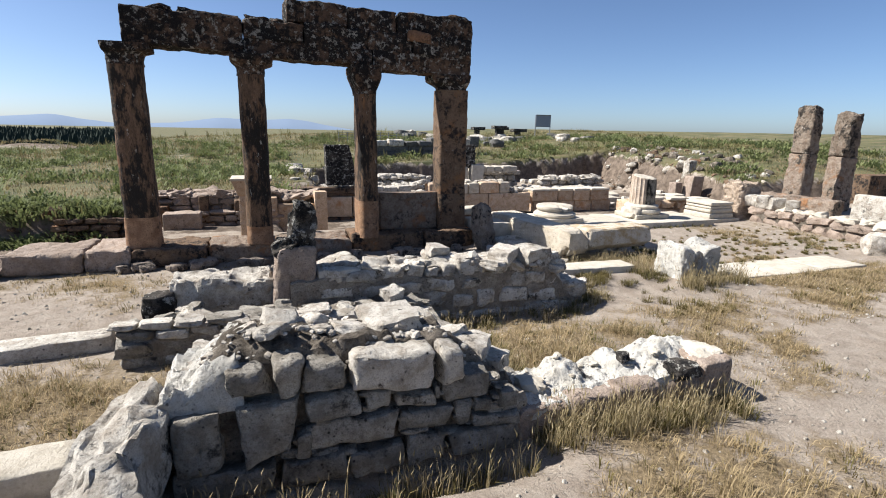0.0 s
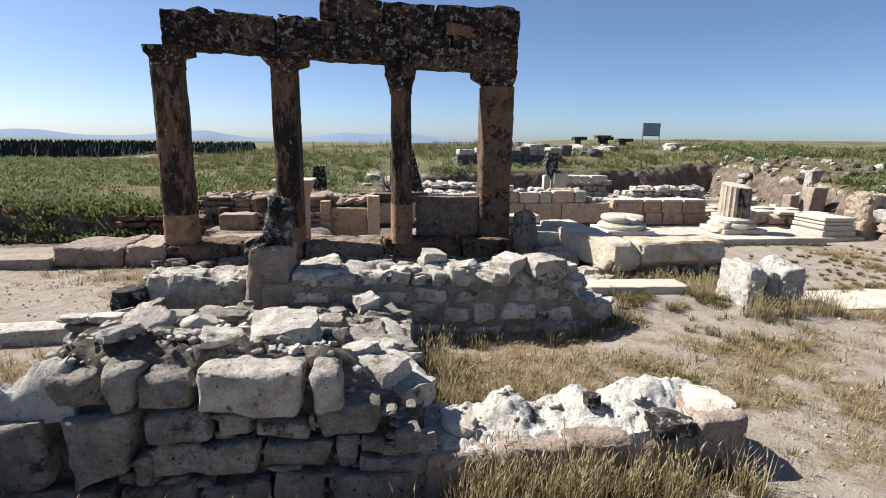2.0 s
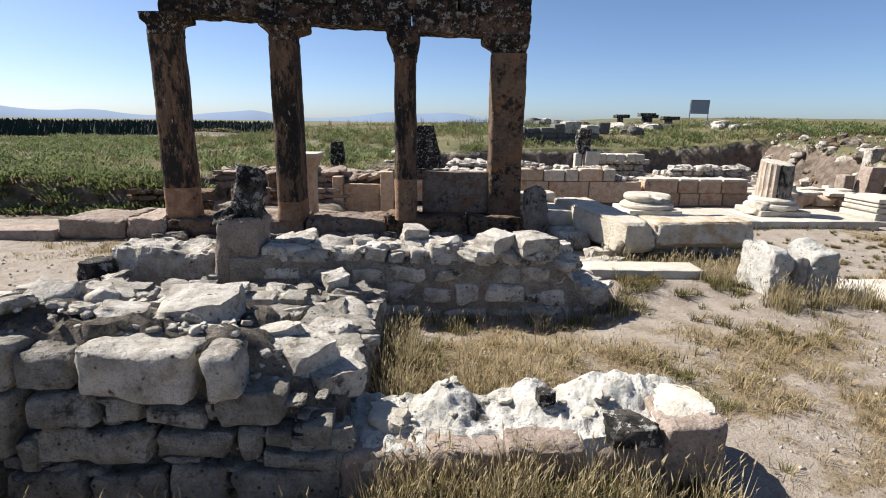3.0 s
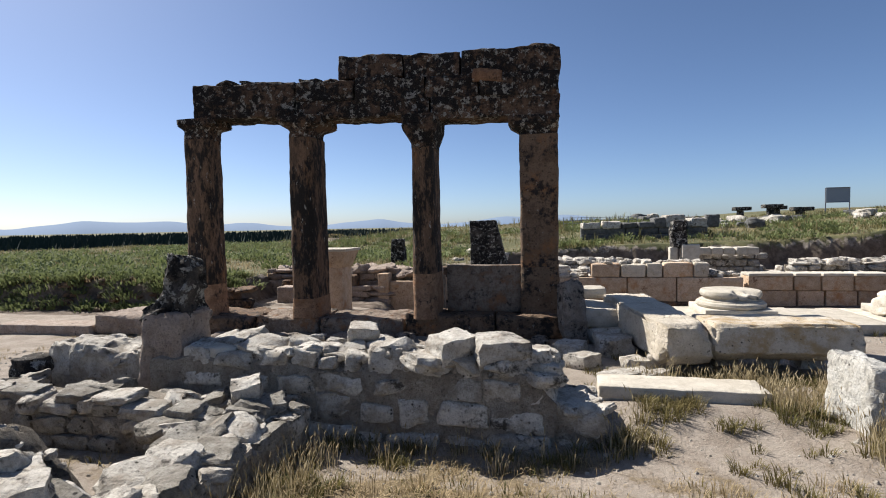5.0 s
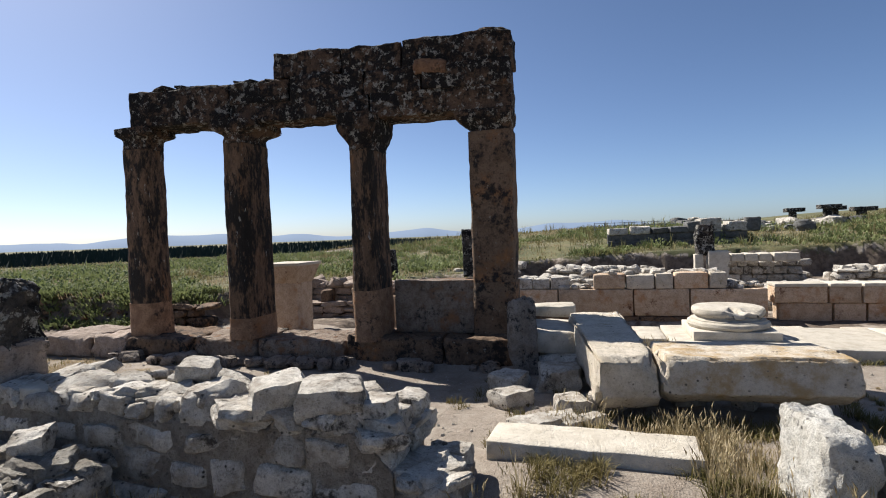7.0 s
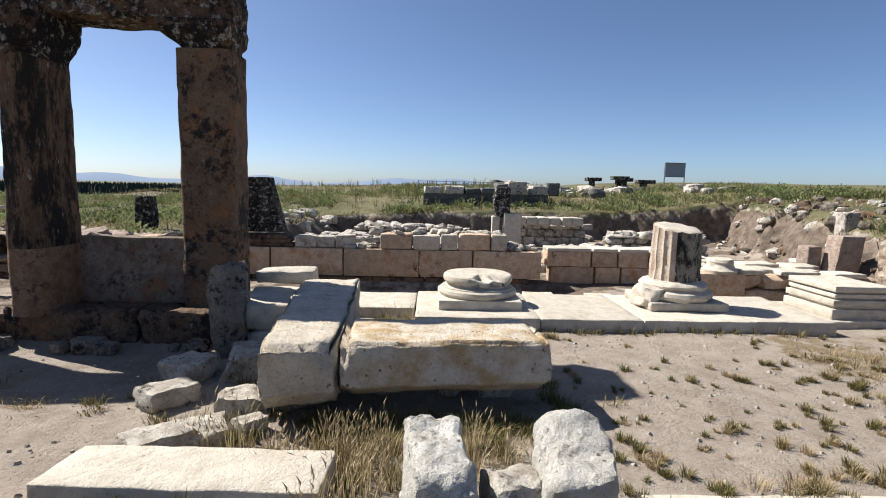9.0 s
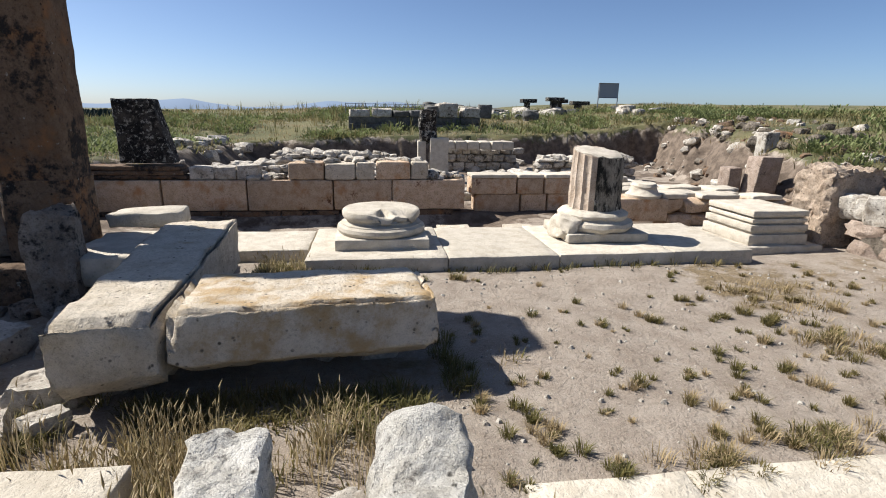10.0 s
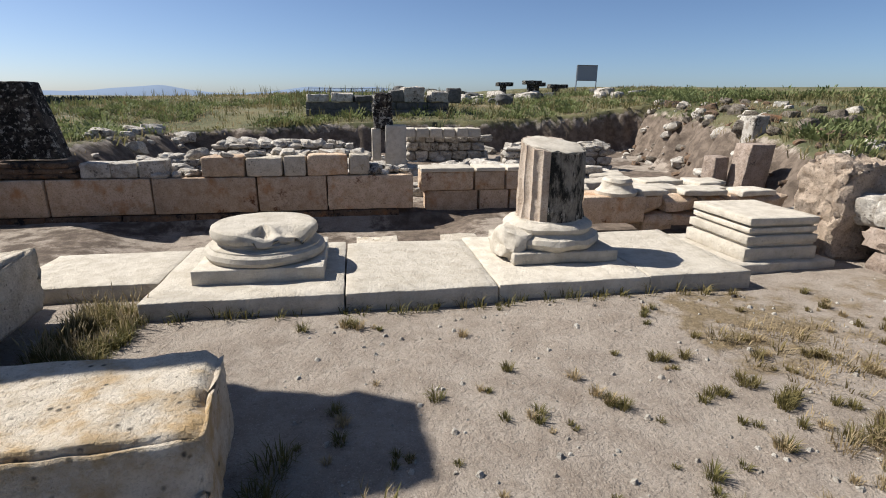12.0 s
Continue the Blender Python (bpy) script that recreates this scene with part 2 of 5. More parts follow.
def thing(name, x, y, z, label, category, group="", kind=""):
    ob = new(name)
    ob.location = (x, y, z)
    ob.empty_display_size = 0.1
    return tagged(ob, label, category, group, kind)


def part(name, mesh, parent, m=None, label=""):
    """A mesh object as a part of parent; m is its pose in the world."""
    ob = new(name, mesh)
    ob.parent = parent
    ob.matrix_parent_inverse = Matrix.Translation(-parent.location) if parent.parent is None else (parent.parent.matrix_basis @ parent.matrix_parent_inverse @ parent.matrix_basis).inverted()
    ob.matrix_basis = m if m is not None else Matrix.Identity(4)
    if label:
        ob["label"] = label
    return ob


def solo(name, mesh, label, category, m=None, group="", kind=""):
    ob = new(name, mesh)
    if m is not None:
        ob.matrix_basis = m
    return tagged(ob, label, category, group, kind)


def rock(name, mat, seed, square=0.55, cuts=5, rough=0.05, chips=7, smooth=32):
    """A broken stone about one unit across, between a ball and a block, with chipped planes."""
    rnd = random.Random(seed)
    bm = bmesh.new()
    bmesh.ops.create_cube(bm, size=1.0)
    bmesh.ops.subdivide_edges(bm, edges=bm.edges, cuts=cuts, use_grid_fill=True)
    planes = []
    for _ in range(chips):
        n = Vector((rnd.gauss(0, 1), rnd.gauss(0, 1), rnd.gauss(0, 1))).normalized()
        planes.append((n, rnd.uniform(0.40, 0.56)))
    off = Vector((rnd.uniform(0, 50), rnd.uniform(0, 50), rnd.uniform(0, 50)))
    for v in bm.verts:
        p = v.co.copy()
        p = p * square + p.normalized() * 0.56 * (1 - square)
        for n, d in planes:
            k = p.dot(n) - d
            if k > 0:
                p -= n * k * 0.92
        p += noise.noise_vector(p * 2.2 + off) * rough * 1.4 + noise.noise_vector(p * 6 + off) * rough * 0.9 + noise.noise_vector(p * 14 + off) * rough * 0.45
        v.co = p
    return to_mesh(name, bm, mat, smooth)


def block(name, mat, size, seed=0, wear=0.02, rough=0.008, step=0.12, smooth=40, top_wear=1.0, taper=(1, 1), skew=0.0, ragged=0.0):
    """A hewn block, its base centre at the origin, with worn and chipped edges."""
    sx, sy, sz = size
    rnd = random.Random(seed)
    bm = bmesh.new()
    lines = []
    for s in size:
        k = max(1, min(30, round(s / step)))
        e = min(0.24, wear * 0.55 / s)
        lines.append(([0.0, e] + [e + (1 - 2 * e) * i / k for i in range(1, k)] + [1 - e, 1.0]) if wear > 0 else [i / (k + 1) for i in range(k + 2)])
    n = [len(q) - 1 for q in lines]
    idx = {}
    for i in range(n[0] + 1):
        for j in range(n[1] + 1):
            for k in range(n[2] + 1):
                if i in (0, n[0]) or j in (0, n[1]) or k in (0, n[2]):
                    idx[i, j, k] = bm.verts.new((lines[0][i] - 0.5, lines[1][j] - 0.5, lines[2][k]))
    def quad(*keys):
        bm.faces.new([idx[k] for k in keys])
    for i in range(n[0]):
        for j in range(n[1]):
            for k in (0, n[2]):
                quad((i, j, k), (i + 1, j, k), (i + 1, j + 1, k), (i, j + 1, k))
    for i in range(n[0]):
        for k in range(n[2]):
            for j in (0, n[1]):
                quad((i, j, k), (i + 1, j, k), (i + 1, j, k + 1), (i, j, k + 1))
    for j in range(n[1]):
        for k in range(n[2]):
            for i in (0, n[0]):
                quad((i, j, k), (i, j + 1, k), (i, j + 1, k + 1), (i, j, k + 1))
    off = Vector((rnd.uniform(0, 90), rnd.uniform(0, 90), rnd.uniform(0, 90)))
    half = Vector((sx / 2, sy / 2, sz / 2))
    for v in idx.values():
        c = v.co.copy()
        p = Vector((c.x * sx, c.y * sy, (c.z - 0.5) * sz))
        q = p + off
        if wear > 0:
            w = wear * (0.55 + 0.8 * abs(noise.noise(q * 5.0)) + 2.0 * max(0.0, noise.noise(q * 2.3) - 0.1))
            if c.z > 0.5:
                w *= top_wear
            w = min(w, 0.45 * min(size))
            core = Vector([max(-h + w, min(h - w, u)) for u, h in zip(p, half)])
            d = p - core
            if d.length > 1e-6 and sum(abs(u) > 1e-6 for u in d) > 1:
                p = core + d.normalized() * w
        p += noise.noise_vector(q * 3.5) * rough + noise.noise_vector(q * 9) * rough * 0.6 + noise.noise_vector(q * 21) * rough * 0.4 + noise.noise_vector(q * 43) * rough * 0.2
        if ragged:
            p.z += ragged * c.z * (noise.noise(q * 1.9) + 0.6 * noise.noise(q * 5.3))
        tx, ty = 1 + (taper[0] - 1) * c.z, 1 + (taper[1] - 1) * c.z
        v.co = (p.x * tx + skew * c.z, p.y * ty, p.z + sz / 2)
    return to_mesh(name, bm, mat, smooth)


def fitted(mat, w, d, h, seed, wear=0.03, rough=0.012, skew=0.1):
    """A wall stone with a flat but uneven face and crooked sides, its middle at the origin."""
    me = block("stone", mat, (w, d, h), seed, wear, rough, 0.055, 45)
    r_ = random.Random(seed)
    k = min(w, h) * skew
    c = [(r_.uniform(-k, k * 0.3), r_.uniform(-k, k * 0.3)) for _ in range(4)]
    tip = r_.uniform(-0.012, 0.012)
    for v in me.vertices:
        u, t = v.co.x / w + 0.5, v.co.z / h
        e = (c[0], c[1], c[2], c[3])
        dx = -(e[0][0] * (1 - u) * (1 - t) + e[3][0] * (1 - u) * t) + e[1][0] * u * (1 - t) + e[2][0] * u * t
        dz = -(e[0][1] * (1 - u) * (1 - t) + e[1][1] * u * (1 - t)) + e[2][1] * u * t + e[3][1] * (1 - u) * t
        v.co.x += dx
        v.co.z += dz - h / 2
        v.co.y += tip * (t - 0.5) * 2 - 0.012 * (1 - (2 * u - 1) ** 2) * (1 - (2 * t - 1) ** 2)
    return me


def lathe(name, mat, profile, seg=48, seed=0, rough=0.004, flutes=0, depth=0.0, tilt=0.0, smooth=35):
    """A turned stone from (radius, height) pairs; tilt slants the top."""
    bm = bmesh.new()
    top = profile[-1][1]
    rings = []
    for r, z in profile:
        ring = []
        for i in range(seg):
            a = 2 * math.pi * i / seg
            f = 1.0
            if flutes:
                f -= depth * (0.5 - 0.5 * math.cos(a * flutes)) ** 0.7 / max(r, 0.01) if r > 0.05 else 0
            x, y = r * f * math.cos(a), r * f * math.sin(a)
            q = Vector((x + seed, y, z))
            d = noise.noise_vector(q * 6) * rough
            ring.append(bm.verts.new((x + d.x, y + d.y, z + d.z + tilt * x * (z / top))))
        rings.append(ring)
    for a, b in zip(rings, rings[1:]):
        for i in range(seg):
            bm.faces.new((a[i], a[(i + 1) % seg], b[(i + 1) % seg], b[i]))
    bm.faces.new(rings[0][::-1])
    bm.faces.new(rings[-1])
    return to_mesh(name, bm, mat, smooth)


ROCKS = {}


def rocks(mat, count=9, square=0.55, rough=0.05, tag="a"):
    key = (mat.name, tag)
    if key not in ROCKS:
        ROCKS[key] = [rock("stone", mat, 100 * len(ROCKS) + i, square, 6, rough * 1.25, 4) for i in range(count)]
    return ROCKS[key]


def at(x, y, z, sx, sy, sz, rx=0, ry=0, rz=0):
    return pose(x, y, z, rx, ry, rz) @ Matrix.Diagonal((sx, sy, sz, 1))


def lump(name, mat, x0, x1, y0, y1, z0, top, step=0.09, rough=0.03, front=0.04):
    """An uneven core of mortar and earth: top(x, y) gives its height; the sides are ragged."""
    nx, ny = max(3, round((x1 - x0) / step)), max(3, round((y1 - y0) / step))
    bm = bmesh.new()
    up = [[None] * (ny + 1) for _ in range(nx + 1)]
    for i in range(nx + 1):
        for j in range(ny + 1):
            x, y = x0 + (x1 - x0) * i / nx, y0 + (y1 - y0) * j / ny
            z = top(x, y) + nz(x * 4, y * 4, 3.1) * rough * 1.6 + nz(x * 11, y * 11) * rough + nz(x * 26, y * 26, 7) * rough * 0.55 - abs(nz(x * 15, y * 15, 5)) * rough * 1.3
            if i in (0, nx) or j in (0, ny):
                z -= 0.05
            up[i][j] = bm.verts.new((x, y, z))
    for i in range(nx):
        for j in range(ny):
            bm.faces.new((up[i][j], up[i + 1][j], up[i + 1][j + 1], up[i][j + 1]))
    rim = [up[i][0] for i in range(nx + 1)] + [up[nx][j] for j in range(1, ny + 1)] + [up[i][ny] for i in range(nx - 1, -1, -1)] + [up[0][j] for j in range(ny - 1, 0, -1)]
    prev = rim
    for k in range(1, 5):
        ring = []
        for v in rim:
            z = v.co.z + (z0 - v.co.z) * k / 4
            out = Vector((v.co.x - (x0 + x1) / 2, v.co.y - (y0 + y1) / 2, 0)).normalized()
            p = Vector((v.co.x, v.co.y, z)) + out * (nz(v.co.x * 5, v.co.y * 5, z * 6) * front)
            ring.append(bm.verts.new(p))
        for i in range(len(rim)):
            j = (i + 1) % len(rim)
            bm.faces.new((prev[i], prev[j], ring[j], ring[i]))
        prev = ring
    return to_mesh(name, bm, mat, 50)


def courses(parent, meshes, rnd, along, a0, a1, face, z0, z1, wide=(0.16, 0.42), high=(0.1, 0.2), deep=0.25, sign=-1, top=None):
    """Rubble courses laid on one face of a wall; along is 'x' or 'y', face the plane, sign the way out."""
    z = z0
    while z < z1 - 0.04:
        h = min(rnd.uniform(*high), z1 - z + 0.03)
        a = a0 - rnd.uniform(0, 0.1)
        while a < a1:
            w = rnd.uniform(*wide)
            hh = h * rnd.uniform(0.82, 1.0)
            c = a + w / 2
            if top is None or z + hh * 0.6 < top(c):
                d = deep * rnd.uniform(0.8, 1.15)
                f = face + sign * rnd.uniform(-0.025, 0.03) - sign * d / 2
                m = at(c, f, z + h / 2, w * 1.02, d, hh * 1.04, rnd.uniform(-5, 5), rnd.uniform(-4, 4), rnd.uniform(-5, 5)) if along == "x" else \
                    at(f, c, z + h / 2, d, w * 1.02, hh * 1.04, rnd.uniform(-4, 4), rnd.uniform(-5, 5), rnd.uniform(-5, 5))
                part("stone", rnd.choice(meshes), parent, m)
            a += w + rnd.uniform(0.0, 0.03)
        z += h * 0.98


def strew(parent, meshes, rnd, count, x0, x1, y0, y1, top, size=(0.08, 0.26), flatness=0.65):
    for _ in range(count):
        x, y = rnd.uniform(x0, x1), rnd.uniform(y0, y1)
        s = size[0] + (size[1] - size[0]) * rnd.random() ** 1.6
        part("stone", rnd.choice(meshes), parent, at(x, y, top(x, y) + s * flatness * 0.1, s * rnd.uniform(0.9, 1.4), s * rnd.uniform(0.8, 1.2), s * flatness * rnd.uniform(0.8, 1.2),
                                                    rnd.uniform(-18, 18), rnd.uniform(-18, 18), rnd.uniform(0, 360)))


# ---- the ground ----
def height(x, y):
    d = math.hypot(x + 0.2, y + 0.6)
    z = 0.62 * sstep(4.7, 0.0, d)
    z -= 0.30 * math.exp(-(((x - 0.45) / 1.25) ** 4) - ((y - 3.0) / 0.3) ** 2)
    z -= 0.12 * math.exp(-((x - 2.7) / 1.5) ** 2 - ((y - 5.5) / 0.45) ** 2)
    z -= 0.12 * sstep(4.2, 3.4, x) * sstep(7.6, 8.8, y) * sstep(9.9, 9.4, y)
    z += 0.10 * math.exp(-((x - 6.2) / 0.6) ** 2 - ((y - 6.1) / 0.5) ** 2)
    z += 0.12 * math.exp(-(((x - 4.65) / 0.95) ** 2 + ((y - 6.6) / 0.45) ** 2) ** 2)
    z += 0.03 * nz(x * 0.7, y * 0.7) + 0.015 * nz(x * 2.3, y * 2.3) + 0.008 * nz(x * 7, y * 7)
    z += 0.25 * sstep(12.5, 20, x) * sstep(13, 11, y)
    # the dug rooms behind the columns, and the banks round them
    dug = sstep(11.75, 12.0, y) * sstep(-3.2, -2.8, x)
    z -= (0.45 + 0.2 * sstep(3.0, 4.5, x) * sstep(15.6, 15.3, y) * sstep(9.5, 8.5, x)) * dug * sstep(0.0, 0.5, x)
    wob = 0.5 * nz(x * 0.6, y * 0.6, 5) + 0.2 * nz(x * 1.9, y * 1.9, 2)
    left = sstep(-2.6, -3.1, x + wob * 0.3) * sstep(11.3, 11.6, y + wob * 0.4)
    left = max(left, sstep(0.9, 0.3, x + wob * 0.3) * sstep(13.5, 14.0, y + wob * 0.3))
    left = max(left, sstep(2.6, 0.8, x + wob) * sstep(16.5, 18.0, y + wob * 0.5))
    back = sstep(26.0, 26.35, y + wob * 0.6 + 1.0 * sstep(6, -2, x))
    gul = nz(x * 1.3, y * 1.3, 21) + 0.6 * nz(x * 3.1, y * 3.1, 23)
    right = sstep(0, 1, (x + wob + 0.45 * gul - (14.0 + 0.33 * max(0, y - 13.6))) / 1.35) * sstep(12.2, 13.8, y + wob * 0.5)
    bank = max(left, back, right)
    base = 0.58 - 0.25 * sstep(14, 26, y) * sstep(6, -2, x) + 0.2 * sstep(4, 16, x) + 0.08 * nz(x * 0.25, y * 0.25)
    base += 0.9 * sstep(13, 24, x) * sstep(12, 20, y) + 0.25 * sstep(8, 16, x) * sstep(29, 40, y) * sstep(24, 13, x)
    base += 0.55 * sstep(-14, -2, x) * sstep(26.5, 33, y) * sstep(20, 10, x) + 0.62 * sstep(-15, -6, x) * sstep(33, 46, y) * sstep(18, 8, x)
    base += 0.9 * sstep(38, 66, math.hypot(x, y)) * sstep(12, 30, x)
    z = z * (1 - bank) + base * bank
    far = math.hypot(x, y)
    z -= 9.5 * sstep(42, 190, far) * sstep(10, -25, x - 0.25 * y) + 6.5 * sstep(70, 260, far) * sstep(-20, 10, x - 0.25 * y)
    z += 0.75 * math.exp(-((x + 17.5) / 3.2) ** 2 - ((y - 50) / 2.5) ** 2)
    return z, bank


def cover(x, y, bank):
    """How far straw, green growth and bare earth cover the ground."""
    n1, n2 = nz(x * 0.55, y * 0.55, 7), nz(x * 1.7, y * 1.7, 9)
    straw = 0.0
    if y < 8.3 or (x < 2.5 and y < 9.3):
        straw = 0.32 + 0.75 * n1 + 0.5 * n2 + 0.5 * sstep(6, 9, x) * sstep(6.9, 5.9, y) - 0.5 * sstep(6.2, 7.0, y) * sstep(1.5, 3.5, x)
        straw += 0.55 * sstep(3.6, 1.6, y) * sstep(1.0, 3.0, x)
        straw += 0.28 * math.exp(-((x + 2.0) / 1.1) ** 2 - ((y - 4.5) / 0.8) ** 2) + 0.5 * math.exp(-((x - 8.8) / 1.6) ** 2 - ((y - 5.6) / 0.9) ** 2)
        straw -= 0.5 * math.exp(-((y - 0.62 * (x - 1.2)) / 0.55) ** 2)
    elif x > 9.5 and y < 10.2:
        straw = 0.25 + 0.7 * n1
    slope = 4 * bank * (1 - bank)
    green = bank * (0.9 + 0.5 * n1) - slope * 1.2
    soil = slope * 1.3 + (0.6 + n1) * (1 if (y > 12.0 and bank < 0.5) else 0)
    # dark earth below the left bank; its colour also stands in for the bank's shadow
    if x < -2.4 and 10.6 < y < 11.9:
        soil = max(soil, 0.9 + n1)
    if math.hypot(x + 17.5, y - 50) < 4.2:
        soil, green = 1.2, -0.5
    cl = lambda q: max(0.0, min(1.0, q))
    return cl(straw), cl(green), cl(soil)


def spaced(lo, hi, fine, reach):
    a, s, out, out2 = hi, fine, [], []
    while a < reach:
        s *= 1.16
        a += s
        out.append(a)
    a, s = lo, fine
    while a > -reach:
        s *= 1.16
        a -= s
        out2.append(a)
    k = round((hi - lo) / fine)
    return out2[::-1] + [lo + (hi - lo) * i / k for i in range(k + 1)] + out


def build_ground():
    xs, ys = spaced(-5, 18, 0.13, 4200), spaced(-1, 28, 0.13, 4200)
    verts, cols = [], []
    for y in ys:
        for x in xs:
            z, bank = height(x, y)
            verts.append((x, y, z))
            cols.extend((*cover(x, y, bank), 1.0))
    w = len(xs)
    faces = [(j * w + i, j * w + i + 1, (j + 1) * w + i + 1, (j + 1) * w + i) for j in range(len(ys) - 1) for i in range(w - 1)]
    me = bpy.data.meshes.new("ground")
    me.from_pydata(verts, [], faces)
    at_ = me.color_attributes.new("cover", "FLOAT_COLOR", "POINT")
    at_.data.foreach_set("color", cols)
    me.materials.append(M_GROUND)
    me.shade_smooth()
    return solo("ground", me, "pale dusty earth with dry straw, meadow beyond", "ground", kind="structure")


ground = build_ground()


def gz(x, y):
    return height(x, y)[0]


# ---- the standing colonnade ----
def shaft(name, mat, w, d, z0, z1, top=0.9, seed=0, square=0.35, lean=(0, 0)):
    """A slender oval shaft that narrows upwards, with faint flats."""
    bm = bmesh.new()
    seg, rows = 28, max(3, round((z1 - z0) / 0.09))
    rings = []
    for k in range(rows + 1):
        t = k / rows
        s = 1 + (top - 1) * t
        ring = []
        for i in range(seg):
            a = 2 * math.pi * i / seg
            c, sn = math.cos(a), math.sin(a)
            e = 2 / (2 + square * 6)
            x = math.copysign(abs(c) ** e, c) * w / 2 * s
            y = math.copysign(abs(sn) ** e, sn) * d / 2 * s
            z = z0 + (z1 - z0) * t
            q = Vector((x + seed * 3.3, y, z))
            dv = noise.noise_vector(q * 2.5) * 0.014 + noise.noise_vector(q * 9) * 0.009
            chip = max(0.0, noise.noise(q * 4.5) - 0.35) * 0.09
            ring.append(bm.verts.new(((x + dv.x) * (1 - chip) + lean[0] * (z - z0), (y + dv.y) * (1 - chip) + lean[1] * (z - z0), z)))
        rings.append(ring)
    for a, b in zip(rings, rings[1:]):
        for i in range(seg):
            bm.faces.new((a[i], a[(i + 1) % seg], b[(i + 1) % seg], b[i]))
    bm.faces.new(rings[0][::-1])
    bm.faces.new(rings[-1])
    return to_mesh(name, bm, mat, 40)


def capital(mat, w, d, left, right, h, seed, drop):
    """A worn capital: a bell that swells by left and right under a thin slab; drop: how far down the swelling begins, 0 to 1."""
    bm = bmesh.new()
    seg = 36
    prof = [(t, sstep(drop, 0.72, t) if t < 0.74 else 1.0) for t in (0.0, 0.06, 0.14, 0.24, 0.34, 0.44, 0.54, 0.62, 0.70, 0.735, 0.75, 0.85, 0.97, 1.0)]
    rings = []
    for t, f in prof:
        if abs(t - 0.735) < 1e-6:
            f = 0.8
        ring = []
        for i in range(seg):
            a = 2 * math.pi * i / seg
            c, sn = math.cos(a), math.sin(a)
            e = 2 / (2.6 + 9 * f)
            grow = right if c > 0 else left
            x = math.copysign(abs(c) ** e, c) * (w / 2 + grow * f)
            y = math.copysign(abs(sn) ** e, sn) * (d / 2 + 0.06 * f)
            q = Vector((x + seed * 5.1, y, t * h))
            dv = noise.noise_vector(q * 4) * 0.022 + noise.noise_vector(q * 11) * 0.014 + noise.noise_vector(q * 27) * 0.006
            ring.append(bm.verts.new((x + dv.x, y + dv.y, t * h + (dv.z * 0.5 if 0 < t < 1 else 0))))
        rings.append(ring)
    for a, b in zip(rings, rings[1:]):
        for i in range(seg):
            bm.faces.new((a[i], a[(i + 1) % seg], b[(i + 1) % seg], b[i]))
    bm.faces.new(rings[0][::-1])
    bm.faces.new(rings[-1])
    return to_mesh("capital", bm, mat, 35)


COLUMNS = [  # x, y, width, depth, foot, break, shaft top, capital top, swelling to the left and right, where it begins
    (-2.10, 9.80, 0.50, 0.50, 0.22, 0.74, 3.14, 3.46, 0.03, 0.13, 0.5),
    (-0.25, 9.87, 0.44, 0.74, 0.22, 0.53, 3.08, 3.40, 0.09, 0.14, 0.35),
    (1.71, 9.95, 0.38, 0.78, 0.22, 0.92, 2.84, 3.33, 0.09, 0.05, 0.1),
    (3.46, 10.14, 0.57, 0.52, 0.28, 0.99, 3.0, 3.28, 0.17, 0.01, 0.15),
]
SKEW = 3.3


def row_y(x):
    """The colonnade's middle line, which runs slightly askew."""
    return 10.05 + 0.057 * (x - 1.7)


for i, (x, YC, w, d, foot, brk, top, cap, fl, fr, fd) in enumerate(COLUMNS):
    pier = i == 3
    col = thing("pier" if pier else "column", x, YC, foot,
                "tall brown square stone pier with a dark stained capital" if pier else "tall dark weathered stone column with rust-brown foot", "column", "columns of the standing colonnade")
    part("foot_drum", shaft("foot_drum", M_PIER if pier else M_RUST, w * 1.03, d * 1.03, foot, brk, 0.98, i, 0.9 if pier else 0.3), col, pose(x, YC, 0), "rust-brown lower drum")
    part("shaft", shaft("shaft", M_PIER if pier else M_SHAFT, w, d, brk, top, 1.03 if pier else (0.96, 0.96, 0.92)[i], i + 9, 0.9 if pier else 0.28), col, pose(x, YC, 0))
    part("capital", capital(M_LINTEL, w * 1.02, d, fl, fr, cap - top, i, fd), col, pose(x, YC, top), "black lichened flaring capital")

arch = thing("lintel", 0.7, 10.0, 3.45, "black lichened stone lintel in stepped courses on four columns", "lintel")
BEAMS = [  # x from, to, z from, to, tilt
    (-2.10, -0.36, 3.44, 3.97, 1.7), (-0.35, 1.80, 3.37, 3.62, 1.3), (1.81, 3.76, 3.275, 3.60, 1.2),
    (-0.34, 0.62, 3.64, 3.93, 1.3), (0.63, 1.72, 3.60, 3.96, 1.2), (1.73, 2.55, 3.60, 3.93, 1.2), (2.57, 3.75, 3.585, 3.90, 1.0),
    (0.34, 1.38, 3.97, 4.32, 0.8), (1.39, 2.27, 3.94, 4.30, 1.0), (2.29, 3.78, 3.90, 4.28, 0.6),
]
for i, (a, b, lo, hi, tilt) in enumerate(BEAMS):
    me = block("beam", M_LINTEL, (b - a - 0.008, 0.62 - 0.03 * (i % 3), hi - lo + 0.02), 40 + i, 0.026, 0.022, 0.05, 30, top_wear=1.8 if hi > 3.9 else 1.0, ragged=0.045 if hi > 3.9 else 0.0)
    part("beam", me, arch, pose((a + b) / 2, row_y((a + b) / 2) + (0.05 if i > 6 else 0), lo, 0, tilt, SKEW))
